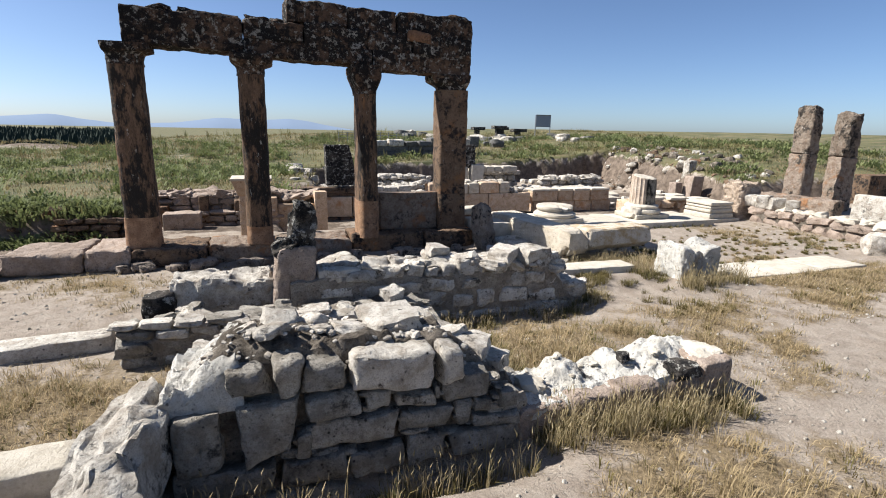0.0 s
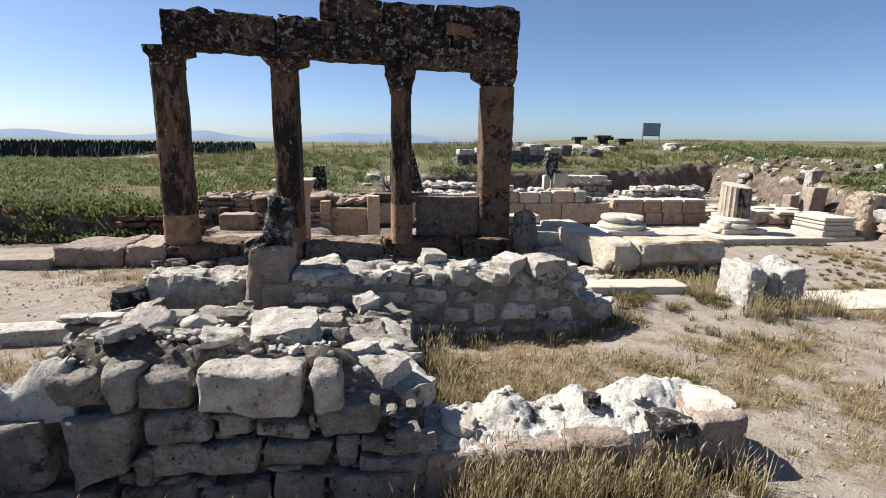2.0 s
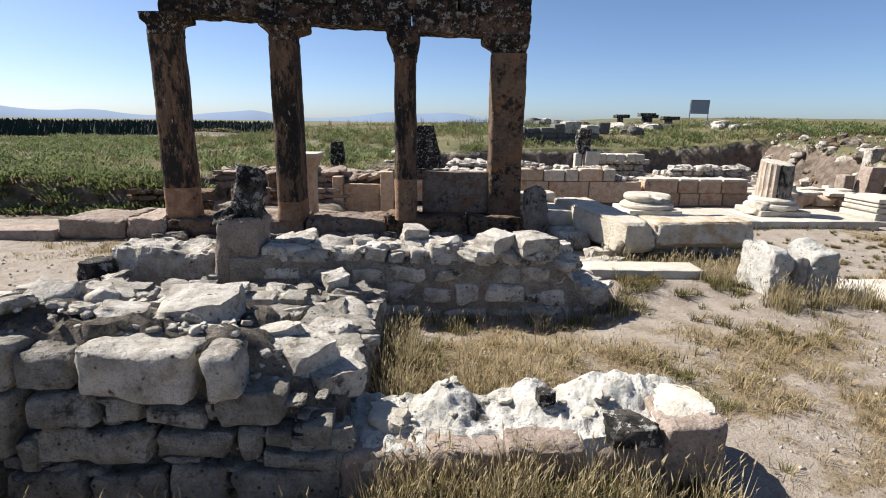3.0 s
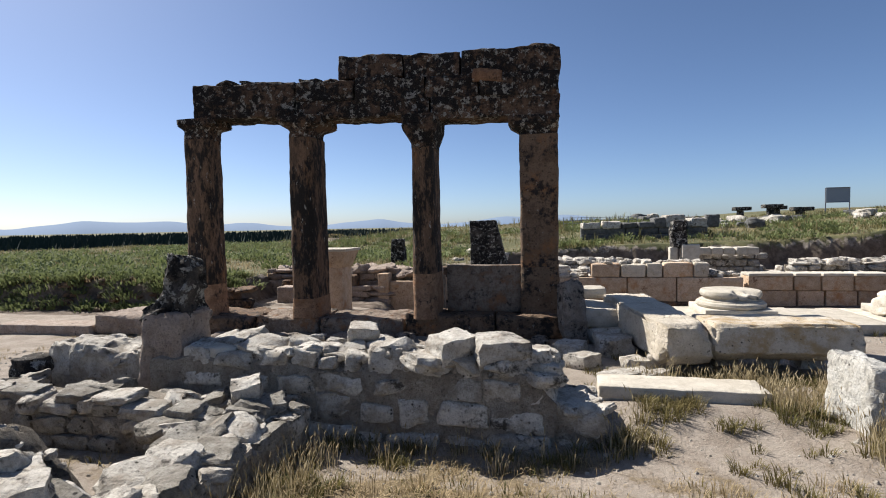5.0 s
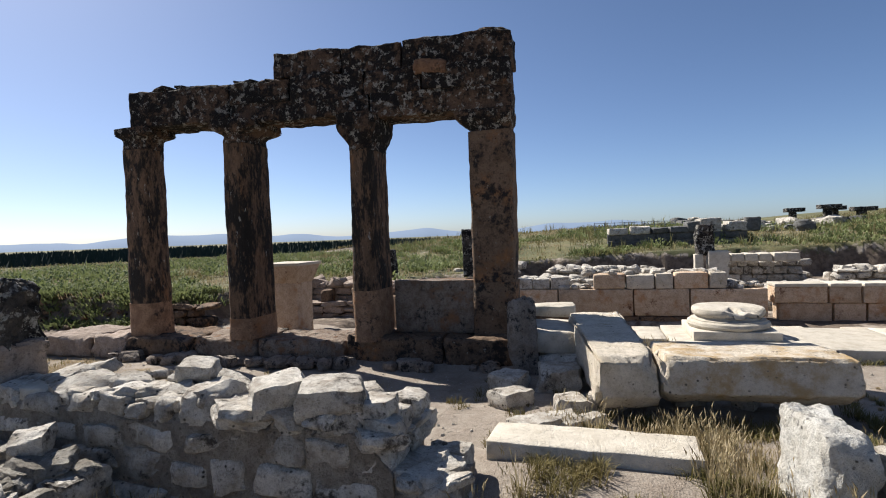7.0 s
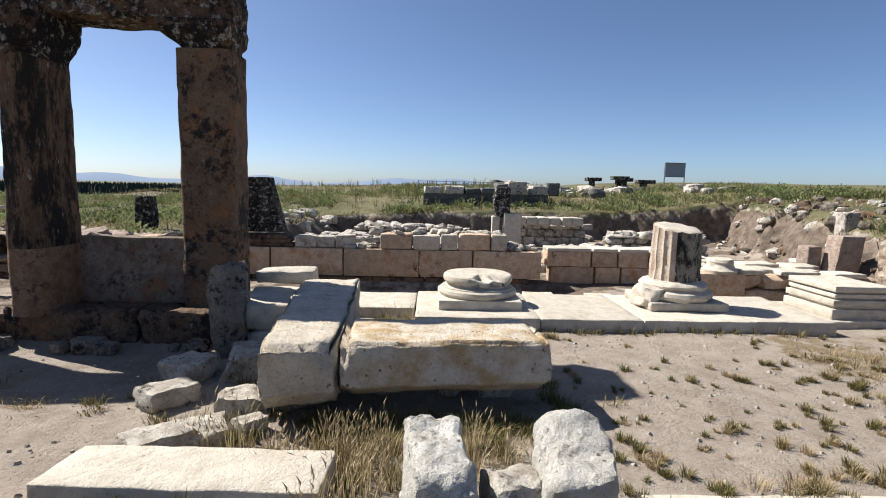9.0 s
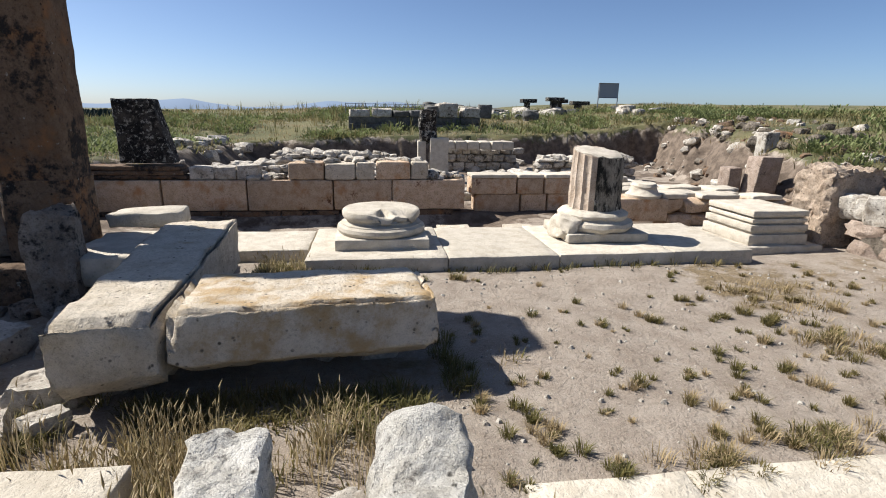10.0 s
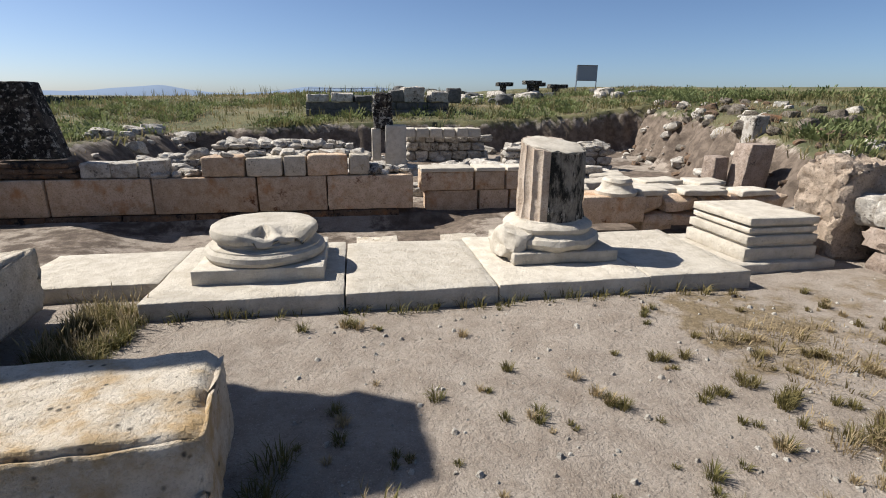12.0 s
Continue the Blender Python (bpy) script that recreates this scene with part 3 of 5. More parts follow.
for x, z, s in ((-1.6, 3.99, 0.34), (-1.05, 3.97, 0.42), (-0.6, 3.95, 0.34), (-0.12, 3.94, 0.3), (0.18, 3.95, 0.26), (3.52, 4.28, 0.36)):
    part("broken_stone", rock("broken_stone", M_LINTEL, round(50 + x * 10), 0.75, 7, 0.08), arch, at(x, row_y(x), z, s * 1.2, 0.52, 0.15, 0, 2, SKEW))
part("stained_patch_stone", block("stained_patch_stone", M_LINTELRUST, (0.44, 0.1, 0.18), 3, 0.05, 0.03, 0.05), arch, pose(2.72, row_y(2.72) - 0.29, 3.80, 0, 1, SKEW), "rust-red bare stone")

panel = solo("parapet_panel", block("parapet_panel", M_PILLAR, (1.17, 0.22, 0.73), 71, 0.012, 0.006, 0.1), "flat grey-brown stone parapet slab between two columns", "parapet", pose(2.585, 10.14, 0.28))
# M_PILLAR blocks: a darker stone stands in for the shade on their fronts
for i, (a, b, y0, lo, hi, mat) in enumerate((
        (-4.02, -2.93, 9.38, -0.10, 0.24, M_ROSE), (-2.91, -2.27, 9.40, -0.10, 0.25, M_ROSE), (-2.25, -1.13, 9.46, -0.12, 0.22, M_PIER), (-1.11, -0.05, 9.55, -0.12, 0.22, M_PILLAR),
        (0.0, 1.36, 9.60, -0.12, 0.21, M_PILLAR), (1.38, 2.78, 9.66, -0.10, 0.27, M_PIER), (2.80, 3.82, 9.64, -0.10, 0.28, M_PIER))):
    solo("stylobate_block", block("stylobate_block", mat, (b - a, 10.5 - y0, hi - lo), 80 + i, 0.06, 0.04, 0.06), "rough weathered stone step under the columns", "stone block",
         pose((a + b) / 2, (y0 + 10.5) / 2, lo), "stylobate blocks")
solo("kerb_slab", block("kerb_slab", M_ROSE, (1.9, 0.5, 0.22), 91, 0.02, 0.01, 0.12), "low pale flat kerb slab at the colonnade's end", "stone block", pose(-5.0, 9.55, -0.16, 0, 0, 1))
rnd = random.Random(5)
# footing stones take a dark stone colour in place of the shade below the step
under = thing("footing_rubble", -1.5, 9.3, -0.12, "small footing stones below the colonnade step, darkened as in shade", "rubble")
for _ in range(34):
    x = rnd.uniform(-2.4, 3.7)
    s = rnd.uniform(0.1, 0.26)
    part("stone", rnd.choice(rocks(M_PITTED, 6)), under, at(x, 9.36 + 0.06 * (x + 2) * 0.6 + rnd.uniform(-0.08, 0.05), -0.1 + s * 0.2, s * 1.3, s, s * 0.7, 0, 0, rnd.uniform(0, 360)))

# the pale pedestal behind the second column
ped = thing("pedestal", -0.38, 11.15, 0.0, "cream stone pedestal with a hollow flaring cap", "pedestal")
part("body", block("body", M_PINK, (0.5, 0.5, 0.92), 61, 0.012, 0.004, 0.1), ped, pose(-0.38, 11.15, 0.0))
part("cap", block("cap", M_PINK, (0.52, 0.52, 0.30), 62, 0.008, 0.003, 0.08, taper=(1.42, 1.42)), ped, pose(-0.38, 11.15, 0.91))
part("rim", block("rim", M_WHITE, (0.77, 0.77, 0.05), 63, 0.008, 0.003, 0.1), ped, pose(-0.38, 11.15, 1.205))

# pitted standing stone beside the pier
solo("standing_stone", rock("standing_stone", M_PITTED, 64, 0.75, 13, 0.06, 4), "pitted grey standing stone with black lichen", "stone", at(3.9, 9.3, 0.34, 0.34, 0.36, 0.98, 0, 0, 12))

# ---- walls in front ----
GREY, EARTHY = rocks(M_RUBBLE), rocks(M_RUBBLE, 7, 0.75, 0.04, "b")
MASON = [rock("stone", M_RUBBLE, 840 + i, 0.68, 7, 0.06, 3) for i in range(9)]


def front_top(x, y):
    t = 0.80 + 0.12 * math.exp(-((x + 0.1) / 0.5) ** 2) - 0.36 * sstep(1.0, 1.6, x) - 0.06 * sstep(3.4, 3.9, y) - 0.3 * sstep(-0.35, -0.8, x)
    return t - 0.22 * sstep(3.36, 3.2, y)


rnd = random.Random(11)
wall = thing("rubble_wall", 0.5, 3.5, 0.0, "low ruined rubble wall of grey limestone with a broken mortar top", "wall")
part("core", lump("core", M_MORTAR, -0.72, 1.62, 3.27, 3.95, -0.45, front_top, 0.05, 0.05), wall)
FACE_A = [  # x from, to, z from, to of the larger stones of the outer face
    (0.36, 0.93, 0.53, 0.81), (0.95, 1.18, 0.53, 0.76), (0.06, 0.36, 0.57, 0.80), (-0.12, 0.06, 0.58, 0.84), (-0.42, -0.13, 0.58, 0.80),
    (0.06, 0.44, 0.35, 0.56), (0.46, 0.65, 0.39, 0.52), (0.66, 0.94, 0.38, 0.49), (0.98, 1.38, 0.38, 0.59), (0.95, 1.0, 0.39, 0.5),
]
FACE_B = [
    (0.07, 0.69, 0.13, 0.34), (0.70, 1.09, 0.16, 0.36), (1.10, 1.22, 0.15, 0.37), (1.23, 1.40, 0.25, 0.37), (1.23, 1.62, 0.12, 0.24), (1.41, 1.62, 0.25, 0.40),
    (-0.40, 0.05, 0.14, 0.56), (-0.74, -0.42, 0.10, 0.54), (0.0, 0.1, 0.1, 0.3), (0.35, 0.72, -0.08, 0.12), (0.73, 1.05, -0.08, 0.14), (1.06, 1.6, -0.1, 0.11), (-0.1, 0.34, -0.08, 0.12), (-0.72, -0.12, -0.1, 0.1),
    (-0.6, 0.0, -0.36, -0.11), (0.02, 0.5, -0.36, -0.1), (0.52, 1.0, -0.36, -0.1), (1.02, 1.5, -0.34, -0.12),
]
for i, (a, b, lo, hi) in enumerate(FACE_A + FACE_B):
    proud = 0.05 if i < 2 else 0.0
    d = 0.42 if i < 2 else 0.26
    me = fitted(M_RUBBLE if i < 2 else M_WALLGREY, (b - a) * 1.01, d, (hi - lo) * 1.02, 300 + i, 0.05 if i < 5 else 0.026, 0.03, 0.1 if i == 0 else 0.22)
    part("stone", me, wall, pose((a + b) / 2, 3.15 - proud + d / 2 + rnd.uniform(-0.012, 0.016), (lo + hi) / 2, rnd.uniform(-4, 4), rnd.uniform(-2, 2), rnd.uniform(-3, 3)))
part("crust", lump("crust", M_CRUST, -0.78, -0.3, 3.22, 3.9, 0.5, lambda x, y: 0.66 + 0.16 * sstep(-0.75, -0.35, x) + 0.04 * nz(x * 5, y * 5), 0.035, 0.05, 0.05), wall)
CHINK = rocks(M_WALLGREY, 6, 0.7, 0.06)
MOTTLED = MASON[:3] + [rock("stone", M_WALLGREY, 870 + i, 0.68, 7, 0.06, 3) for i in range(6)]
LOOSE = GREY[:5] + CHINK
for _ in range(70):
    x, z = rnd.uniform(-0.1, 1.55), rnd.uniform(0.0, 0.56)
    s = rnd.uniform(0.03, 0.1)
    part("stone", rnd.choice(CHINK), wall, at(x, 3.22, z, s * 1.5, 0.1, s * 0.5, rnd.uniform(-8, 8), rnd.uniform(-14, 14), 0))
strew(wall, GREY, rnd, 330, -0.7, 1.5, 3.24, 3.9, front_top, (0.015, 0.06))
strew(wall, GREY, rnd, 9, -0.5, 1.0, 3.4, 3.85, front_top, (0.12, 0.24), 0.5)
courses(wall, GREY, rnd, "y", 3.3, 3.9, -0.7, -0.1, 0.6, deep=0.2)
courses(wall, GREY, rnd, "x", -0.6, 1.2, 3.93, 0.0, 0.55, deep=0.2, sign=1)


def side_top(x, y):
    return 0.50 - 0.22 * sstep(3.5, 4.3, y) + 0.04 * nz(x * 3, y * 3)


wall = thing("rubble_wall", 1.4, 4.6, 0.0, "low ruined cross wall of white rubble stones", "wall")
part("core", lump("core", M_LIME, 1.16, 1.65, 3.6, 5.7, -0.2, lambda x, y: side_top(x, y) - 0.06), wall)
courses(wall, MOTTLED, rnd, "y", 3.62, 5.7, 1.66, -0.08, 0.27, (0.18, 0.4), (0.11, 0.19), 0.24, sign=1)
courses(wall, MOTTLED, rnd, "y", 3.9, 5.2, 1.14, 0.0, 0.25, (0.18, 0.36), (0.11, 0.19), 0.22, sign=-1)
strew(wall, LOOSE, rnd, 48, 1.18, 1.62, 3.5, 5.7, lambda x, y: side_top(x, y) - 0.05, (0.12, 0.32), 0.5)
for x, y, z, s in ((1.32, 3.55, 0.55, 0.34), (1.12, 3.66, 0.58, 0.36), (1.5, 3.55, 0.42, 0.3), (1.42, 3.4, 0.3, 0.26), (1.52, 3.32, 0.2, 0.28), (0.72, 3.7, 0.74, 0.42), (1.2, 5.58, 0.4, 0.2)):
    part("stone", rnd.choice(EARTHY), wall, at(x, y, z, s * 1.15, s, s * 0.72, rnd.uniform(-8, 8), rnd.uniform(-8, 8), rnd.uniform(0, 60)))


def w2_top(x, y):
    return 0.36 + 0.06 * nz(x * 2.2, y * 2.2, 4) - 0.12 * sstep(0.3, 1.2, x)


wall = thing("rubble_wall", -0.4, 5.4, 0.0, "low rubble wall of mixed grey stones in mortar", "wall")
part("core", lump("core", M_LIME, -1.42, 1.2, 5.2, 5.72, -0.15, lambda x, y: w2_top(x, y) - 0.04), wall)
courses(wall, MOTTLED, rnd, "x", -1.45, 1.1, 5.18, 0.0, 0.40, (0.14, 0.34), (0.09, 0.2), 0.22, top=lambda c: w2_top(c, 5.2) + 0.06)
strew(wall, LOOSE, rnd, 46, -1.4, 1.1, 5.25, 5.7, lambda x, y: w2_top(x, y) - 0.03, (0.07, 0.24), 0.5)
strew(wall, LOOSE, rnd, 30, 0.2, 1.2, 5.1, 5.75, lambda x, y: 0.2, (0.1, 0.28), 0.6)


def mid_top(x, y):
    return 0.60 + 0.05 * nz(x * 2.0, y * 2.0, 8) - 0.3 * sstep(3.35, 3.75, x) + 0.05 * sstep(2.4, 1.0, x)


wall = thing("rubble_wall", 2.0, 6.1, 0.0, "low rubble wall of white limestone, ruined and stepped at its end", "wall")
part("core", lump("core", M_LIME, 0.1, 3.6, 5.85, 6.45, -0.2, lambda x, y: mid_top(x, y) - 0.06), wall)
part("core", lump("core", M_LIME, 3.3, 3.96, 5.87, 6.4, -0.2, lambda x, y: 0.24), wall)
for lo, hi, seed, a1 in ((-0.14, 0.06, 1, 3.95), (0.06, 0.28, 2, 3.92), (0.28, 0.47, 3, 3.62), (0.46, 0.62, 4, 3.6)):
    a = 0.28 + 0.05 * seed
    while a < a1 - 0.1:
        w = min(rnd.uniform(0.24, 0.52) if seed < 4 else rnd.uniform(0.2, 0.4), a1 - a)
        hh = (hi - lo) * (rnd.uniform(0.8, 1.3) if seed == 4 else 1.0)
        me = fitted(M_RUBBLE, w * 1.02, 0.32, hh * 1.02, rnd.randrange(99999), 0.045, 0.03, 0.3)
        bow = 0.06 * sstep(2.8, 3.9, a)
        part("stone", me, wall, pose(a + w / 2, 5.84 + 0.14 + bow + rnd.uniform(-0.012, 0.02) + (0.02 if lo > 0.2 else 0), (lo + hi) / 2 + (hh - hi + lo) / 2, rnd.uniform(-4, 4), rnd.uniform(-4, 4), rnd.uniform(-4, 4)))
        a += w
courses(wall, MASON, rnd, "y", 5.9, 6.4, 3.62, 0.28, 0.6, (0.16, 0.3), (0.12, 0.18), 0.25, sign=1)
courses(wall, MASON, rnd, "y", 5.9, 6.4, 3.95, -0.12, 0.28, (0.16, 0.3), (0.14, 0.2), 0.25, sign=1)
strew(wall, GREY, rnd, 80, 0.5, 3.6, 5.92, 6.45, lambda x, y: mid_top(x, y) - 0.04, (0.1, 0.34), 0.45)
strew(wall, GREY, rnd, 10, 3.6, 3.95, 5.9, 6.4, lambda x, y: 0.24, (0.1, 0.25), 0.4)
for x, y, z, s in ((1.95, 6.25, 0.72, 0.22), (3.18, 5.98, 0.66, 0.34), (2.78, 5.98, 0.68, 0.3), (3.42, 6.0, 0.6, 0.24)):
    part("stone", rnd.choice(EARTHY), wall, at(x, y, z, s * 1.2, s, s * 0.66, rnd.uniform(-8, 8), rnd.uniform(-8, 8), rnd.uniform(0, 60)))
solo("resting_slab", block("resting_slab", M_WHITE, (0.5, 0.4, 0.14), 41, 0.03, 0.012, 0.08), "smooth grey slab set in the wall beside the post", "stone", pose(0.66, 6.08, 0.5, 0, 0, 3))

stub = thing("door_jamb", 0.2, 6.1, -0.1, "upright stone door jamb, pale below and black lichened above", "door jamb")
part("lower_stone", block("lower_stone", M_ROSE, (0.52, 0.46, 1.02), 42, 0.07, 0.03, 0.05, 28, taper=(0.88, 0.9), skew=0.05), stub, pose(0.14, 6.1, -0.1))
part("upper_stone", block("upper_stone", M_BLACK, (0.36, 0.36, 0.58), 43, 0.09, 0.07, 0.035, 30, taper=(0.62, 0.65), skew=0.06, ragged=0.08), stub, pose(0.23, 6.12, 0.84), "black lichened broken upper stone")
part("side_stone", rock("side_stone", M_BLACK, 44, 0.6, 9, 0.08, 5), stub, at(0.08, 6.1, 0.9, 0.3, 0.36, 0.2, 0, -24, 0), "black lichened broken edge")

solo("fallen_block", block("fallen_block", M_RUBBLE, (1.05, 0.5, 0.42), 44, 0.06, 0.05, 0.035, 26, ragged=0.06), "long rough grey block lying by a wall", "stone block", pose(-0.62, 6.25, 0.16, 0, 0, 2))
solo("black_stone", rock("black_stone", M_BLACK, 45, 0.5, 6, 0.06), "round black lichened stone beside a grey block", "stone", at(-1.24, 5.98, 0.32, 0.3, 0.34, 0.36))
solo("kerb_slab", block("kerb_slab", M_RUBBLE, (0.95, 0.3, 0.2), 46, 0.02, 0.012, 0.1), "long low pale kerb stone in the dry grass", "stone block", pose(-2.15, 5.82, -0.05, 0, 0, 8))
solo("boulder", rock("boulder", M_RUBBLE, 47, 0.65, 14, 0.085, 9), "large rough white boulder at the wall's corner", "boulder", at(-0.95, 3.1, 0.24, 0.42, 1.05, 0.66, 12, 4, -8))
solo("boulder", rock("boulder", M_RUBBLE, 147, 0.65, 14, 0.085, 9), "rough white boulder leaning on the wall", "boulder", at(-0.98, 2.55, 0.2, 0.5, 0.7, 0.6, 10, -6, 10))
solo("white_slab", block("white_slab", M_WHITE, (0.6, 0.32, 0.2), 48, 0.03, 0.012, 0.09), "flat white slab lying in dry grass", "stone block", pose(-1.6, 3.42, 0.06, 0, 0, 6))


def b_top(x, y):
    z = 0.25 + 0.04 * nz(x * 2.5, y * 2.5, 12) + 0.09 * sstep(2.4, 3.3, x) - 0.05 * sstep(3.5, 3.2, y)
    for cx, cy, rx, h in ((2.2, 3.6, 0.17, 0.085), (2.72, 3.6, 0.10, 0.08), (3.15, 3.58, 0.26, 0.09)):
        z += h * math.exp(-(((x - cx) / rx) ** 2 + ((y - cy) / 0.16) ** 2) ** 2)
    return z


wall = thing("low_wall", 2.6, 3.4, 0.0, "low mortared wall with a rough white top and pinkish face", "wall")
part("core", lump("core", M_CRUST, 1.5, 3.62, 3.18, 3.74, -0.1, b_top, 0.022, 0.030, 0.05), wall)
for i, (a, b) in enumerate(((1.62, 2.05), (2.06, 2.5), (2.5, 2.92), (2.93, 3.34))):
    part("face_stone", block("face_stone", M_ROSE, (b - a, 0.2, 0.27 + 0.02 * i), 150 + i, 0.05, 0.025, 0.05), wall, pose((a + b) / 2, 3.255, -0.07, rnd.uniform(-3, 3), 0, 0))
part("end_stone", block("end_stone", M_ROSE, (0.34, 0.42, 0.42), 155, 0.04, 0.02, 0.06), wall, pose(3.49, 3.36, -0.06, 0, 0, 4))
KNOBS = [rock("stone", M_WHITE, 820 + i, 0.4, 8, 0.11, 2, 50) for i in range(6)]
for i, (x, y, sx, sy, sz) in enumerate(((3.5, 3.42, 0.34, 0.34, 0.12), (1.85, 3.45, 0.25, 0.2, 0.12))):
    part("stone", KNOBS[i % 6], wall, at(x, y, b_top(x, y) - sz * 0.06, sx, sy, sz, rnd.uniform(-8, 8), rnd.uniform(-8, 8), rnd.uniform(-30, 30)))
part("stone", rock("stone", M_BLACK, 5, 0.7, 6, 0.05), wall, at(3.17, 3.22, 0.31, 0.30, 0.20, 0.13), "black lichened patch stone")
part("stone", rock("stone", M_BLACK, 6, 0.6, 6, 0.05), wall, at(2.76, 3.48, 0.34, 0.11, 0.11, 0.10), "black lichened patch stone")
strew(wall, KNOBS, rnd, 26, 1.6, 3.55, 3.3, 3.7, b_top, (0.02, 0.07), 0.5)

# ---- slabs and blocks by the platform ----
solo("threshold_slab", block("threshold_slab", M_WHITE, (1.38, 0.40, 0.2), 160, 0.015, 0.006, 0.1), "long white threshold slab lying on the earth", "slab", pose(4.68, 6.79, 0.01, 0, 0, -2))


def prism(name, mat, pts, z0, z1, seed, wear=0.03, rough=0.015, under=0.0, cut=None, bulge=0.0):
    """A hewn block on a four-sided plan (front left, front right, back right, back left); under: how far its foot draws back in front; bulge: how far the face swells below mid-height."""
    me = block(name, mat, (1, 1, 1), seed, 0, 0, 0.045)
    a, b, c, d = [Vector(p) for p in pts]
    n0, o = Vector((seed * 1.7, 3.1, 8.2)), []
    for v in me.vertices:
        u, w, t = v.co.x + 0.5, v.co.y + 0.5, v.co.z
        p2 = (a * (1 - u) + b * u) * (1 - w) + (d * (1 - u) + c * u) * w
        p = Vector((p2.x, p2.y + under * (1 - t) * (1 - w) - bulge * min(t / 0.3, (1 - t) / 0.7) * max(0.0, 1 - 2.5 * w), z0 + (z1 - z0) * t))
        on = (u < 1e-4 or u > 1 - 1e-4) + (w < 1e-4 or w > 1 - 1e-4) + (t < 1e-4 or t > 1 - 1e-4)
        q = p + n0
        if on >= 2:
            k = wear * (0.5 + abs(noise.noise(q * 5)) + 2.2 * max(0, noise.noise(q * 2) - 0.1))
            p.z += -k if t > 0.5 else k
            p.y += k * (1 if w < 0.5 else -1) * 0.7
            p.x += k * (1 if u < 0.5 else -1) * 0.7
        if cut:
            away = (p - Vector(cut[0])).dot(Vector(cut[1]).normalized())
            if away > 0:
                p -= Vector(cut[1]).normalized() * away * 0.95
        p += noise.noise_vector(q * 3.2) * rough + noise.noise_vector(q * 10) * rough * 0.5 + noise.noise_vector(q * 24) * rough * 0.3
        v.co = p
    return me


solo("large_block", prism("large_block", M_RUSTBLK, ((4.74, 7.55), (5.24, 7.70), (5.04, 10.31), (4.40, 10.18)), 0.12, 0.56, 7, 0.06, 0.024, 0.1, ((5.02, 7.60, 0.56), (0.162, -0.101, 0.13)), 0.09), "long cream limestone block with a broken corner", "stone block")
solo("large_block", prism("large_block", M_OCHRE, ((5.25, 7.76), (6.75, 7.92), (6.67, 8.54), (5.19, 8.48)), 0.15, 0.55, 19, 0.035, 0.016, 0.1, None, 0.15), "long cream limestone block with ochre stained edge", "stone block")
solo("stone_step", block("stone_step", M_WHITE, (0.62, 1.0, 0.26), 163, 0.05, 0.02, 0.1), "worn white step stone beside a long block", "stone block", pose(4.19, 9.755, 0.2, 0, 0, 4))
solo("stone_step", block("stone_step", M_WHITE, (0.66, 0.4, 0.16), 164, 0.04, 0.02, 0.09), "thin broken white slab on a step", "stone block", pose(4.14, 10.508, 0.46, 0, 0, 2))
bed = thing("bedding_stones", 5.44, 8.218, 0.0, "half-buried stones bedding two large blocks", "rubble")
for x, y, s in ((4.84, 8.112, 0.34), (4.89, 9.384, 0.4), (5.54, 8.36, 0.22), (6.4, 8.36, 0.24), (6.04, 8.38, 0.2), (4.34, 8.642, 0.4), (4.54, 7.9, 0.3), (4.44, 9.384, 0.5), (4.69, 7.582, 0.16), (4.44, 7.423, 0.26), (4.24, 7.285, 0.3), (4.19, 10.126, 0.5), (3.94, 8.006, 0.3), (3.84, 8.536, 0.34)):
    part("stone", rnd.choice(EARTHY), bed, at(x, y, 0.05, s * 1.2, s, 0.36 if y > 8.3 and x > 4.3 else min(s * 0.7, 0.22), 0, 0, rnd.uniform(0, 90)))

for i, (x, y, sx, sy, sz, rx, ry, rz) in enumerate(((5.90, 6.37, 0.27, 0.58, 0.63, 3, 1, 6), (6.53, 6.42, 0.34, 0.56, 0.61, 2, -3, -8), (6.23, 6.33, 0.24, 0.3, 0.52, 0, 0, 10))):
    solo("fallen_block", block("fallen_block", M_RUBBLE if i == 2 else M_CRUST, (sx, sy, sz), 170 + i, 0.06, 0.035, 0.035, taper=(0.92, 0.95), ragged=0.05), "rough white pitted block standing in dry grass", "stone block", pose(x, y, -0.06, rx, ry, rz), "rough blocks in the grass")
for a, b, y0 in ((7.022, 7.778, 6.068), (7.794, 8.933, 6.055), (8.954, 10.025, 6.12)):
    solo("paving_slab", block("paving_slab", M_WHITE, (b - a, 6.89 - y0, 0.14), round(a * 10), 0.012, 0.005, 0.12), "flat white paving slab level with the earth", "paving slab", pose((a + b) / 2, (y0 + 6.89) / 2, -0.115), "white paving slabs")

# ---- platform with column bases ----
for a, b, y0, y1, h in ((4.5, 5.67, 10.64, 11.573, 0.13), (5.69, 7.148, 10.132, 11.616, 0.15), (7.158, 8.366, 10.153, 11.594, 0.14), (8.377, 9.71, 10.174, 11.658, 0.14), (9.721, 10.697, 10.195, 11.679, 0.14)):
    solo("platform_slab", block("platform_slab", M_WHITE, (b - a, y1 - y0, h + 0.05), round(a * 31), 0.014, 0.006, 0.12), "white worn marble slab of a low platform", "slab", pose((a + b) / 2, (y0 + y1) / 2, -0.05), "platform slabs")
solo("platform_slab", block("platform_slab", M_WHITE, (1.15, 1.2, 0.16), 401, 0.03, 0.01, 0.12), "broken white platform slab under a moulded base", "slab", pose(11.338, 11.119, -0.08), "platform slabs")

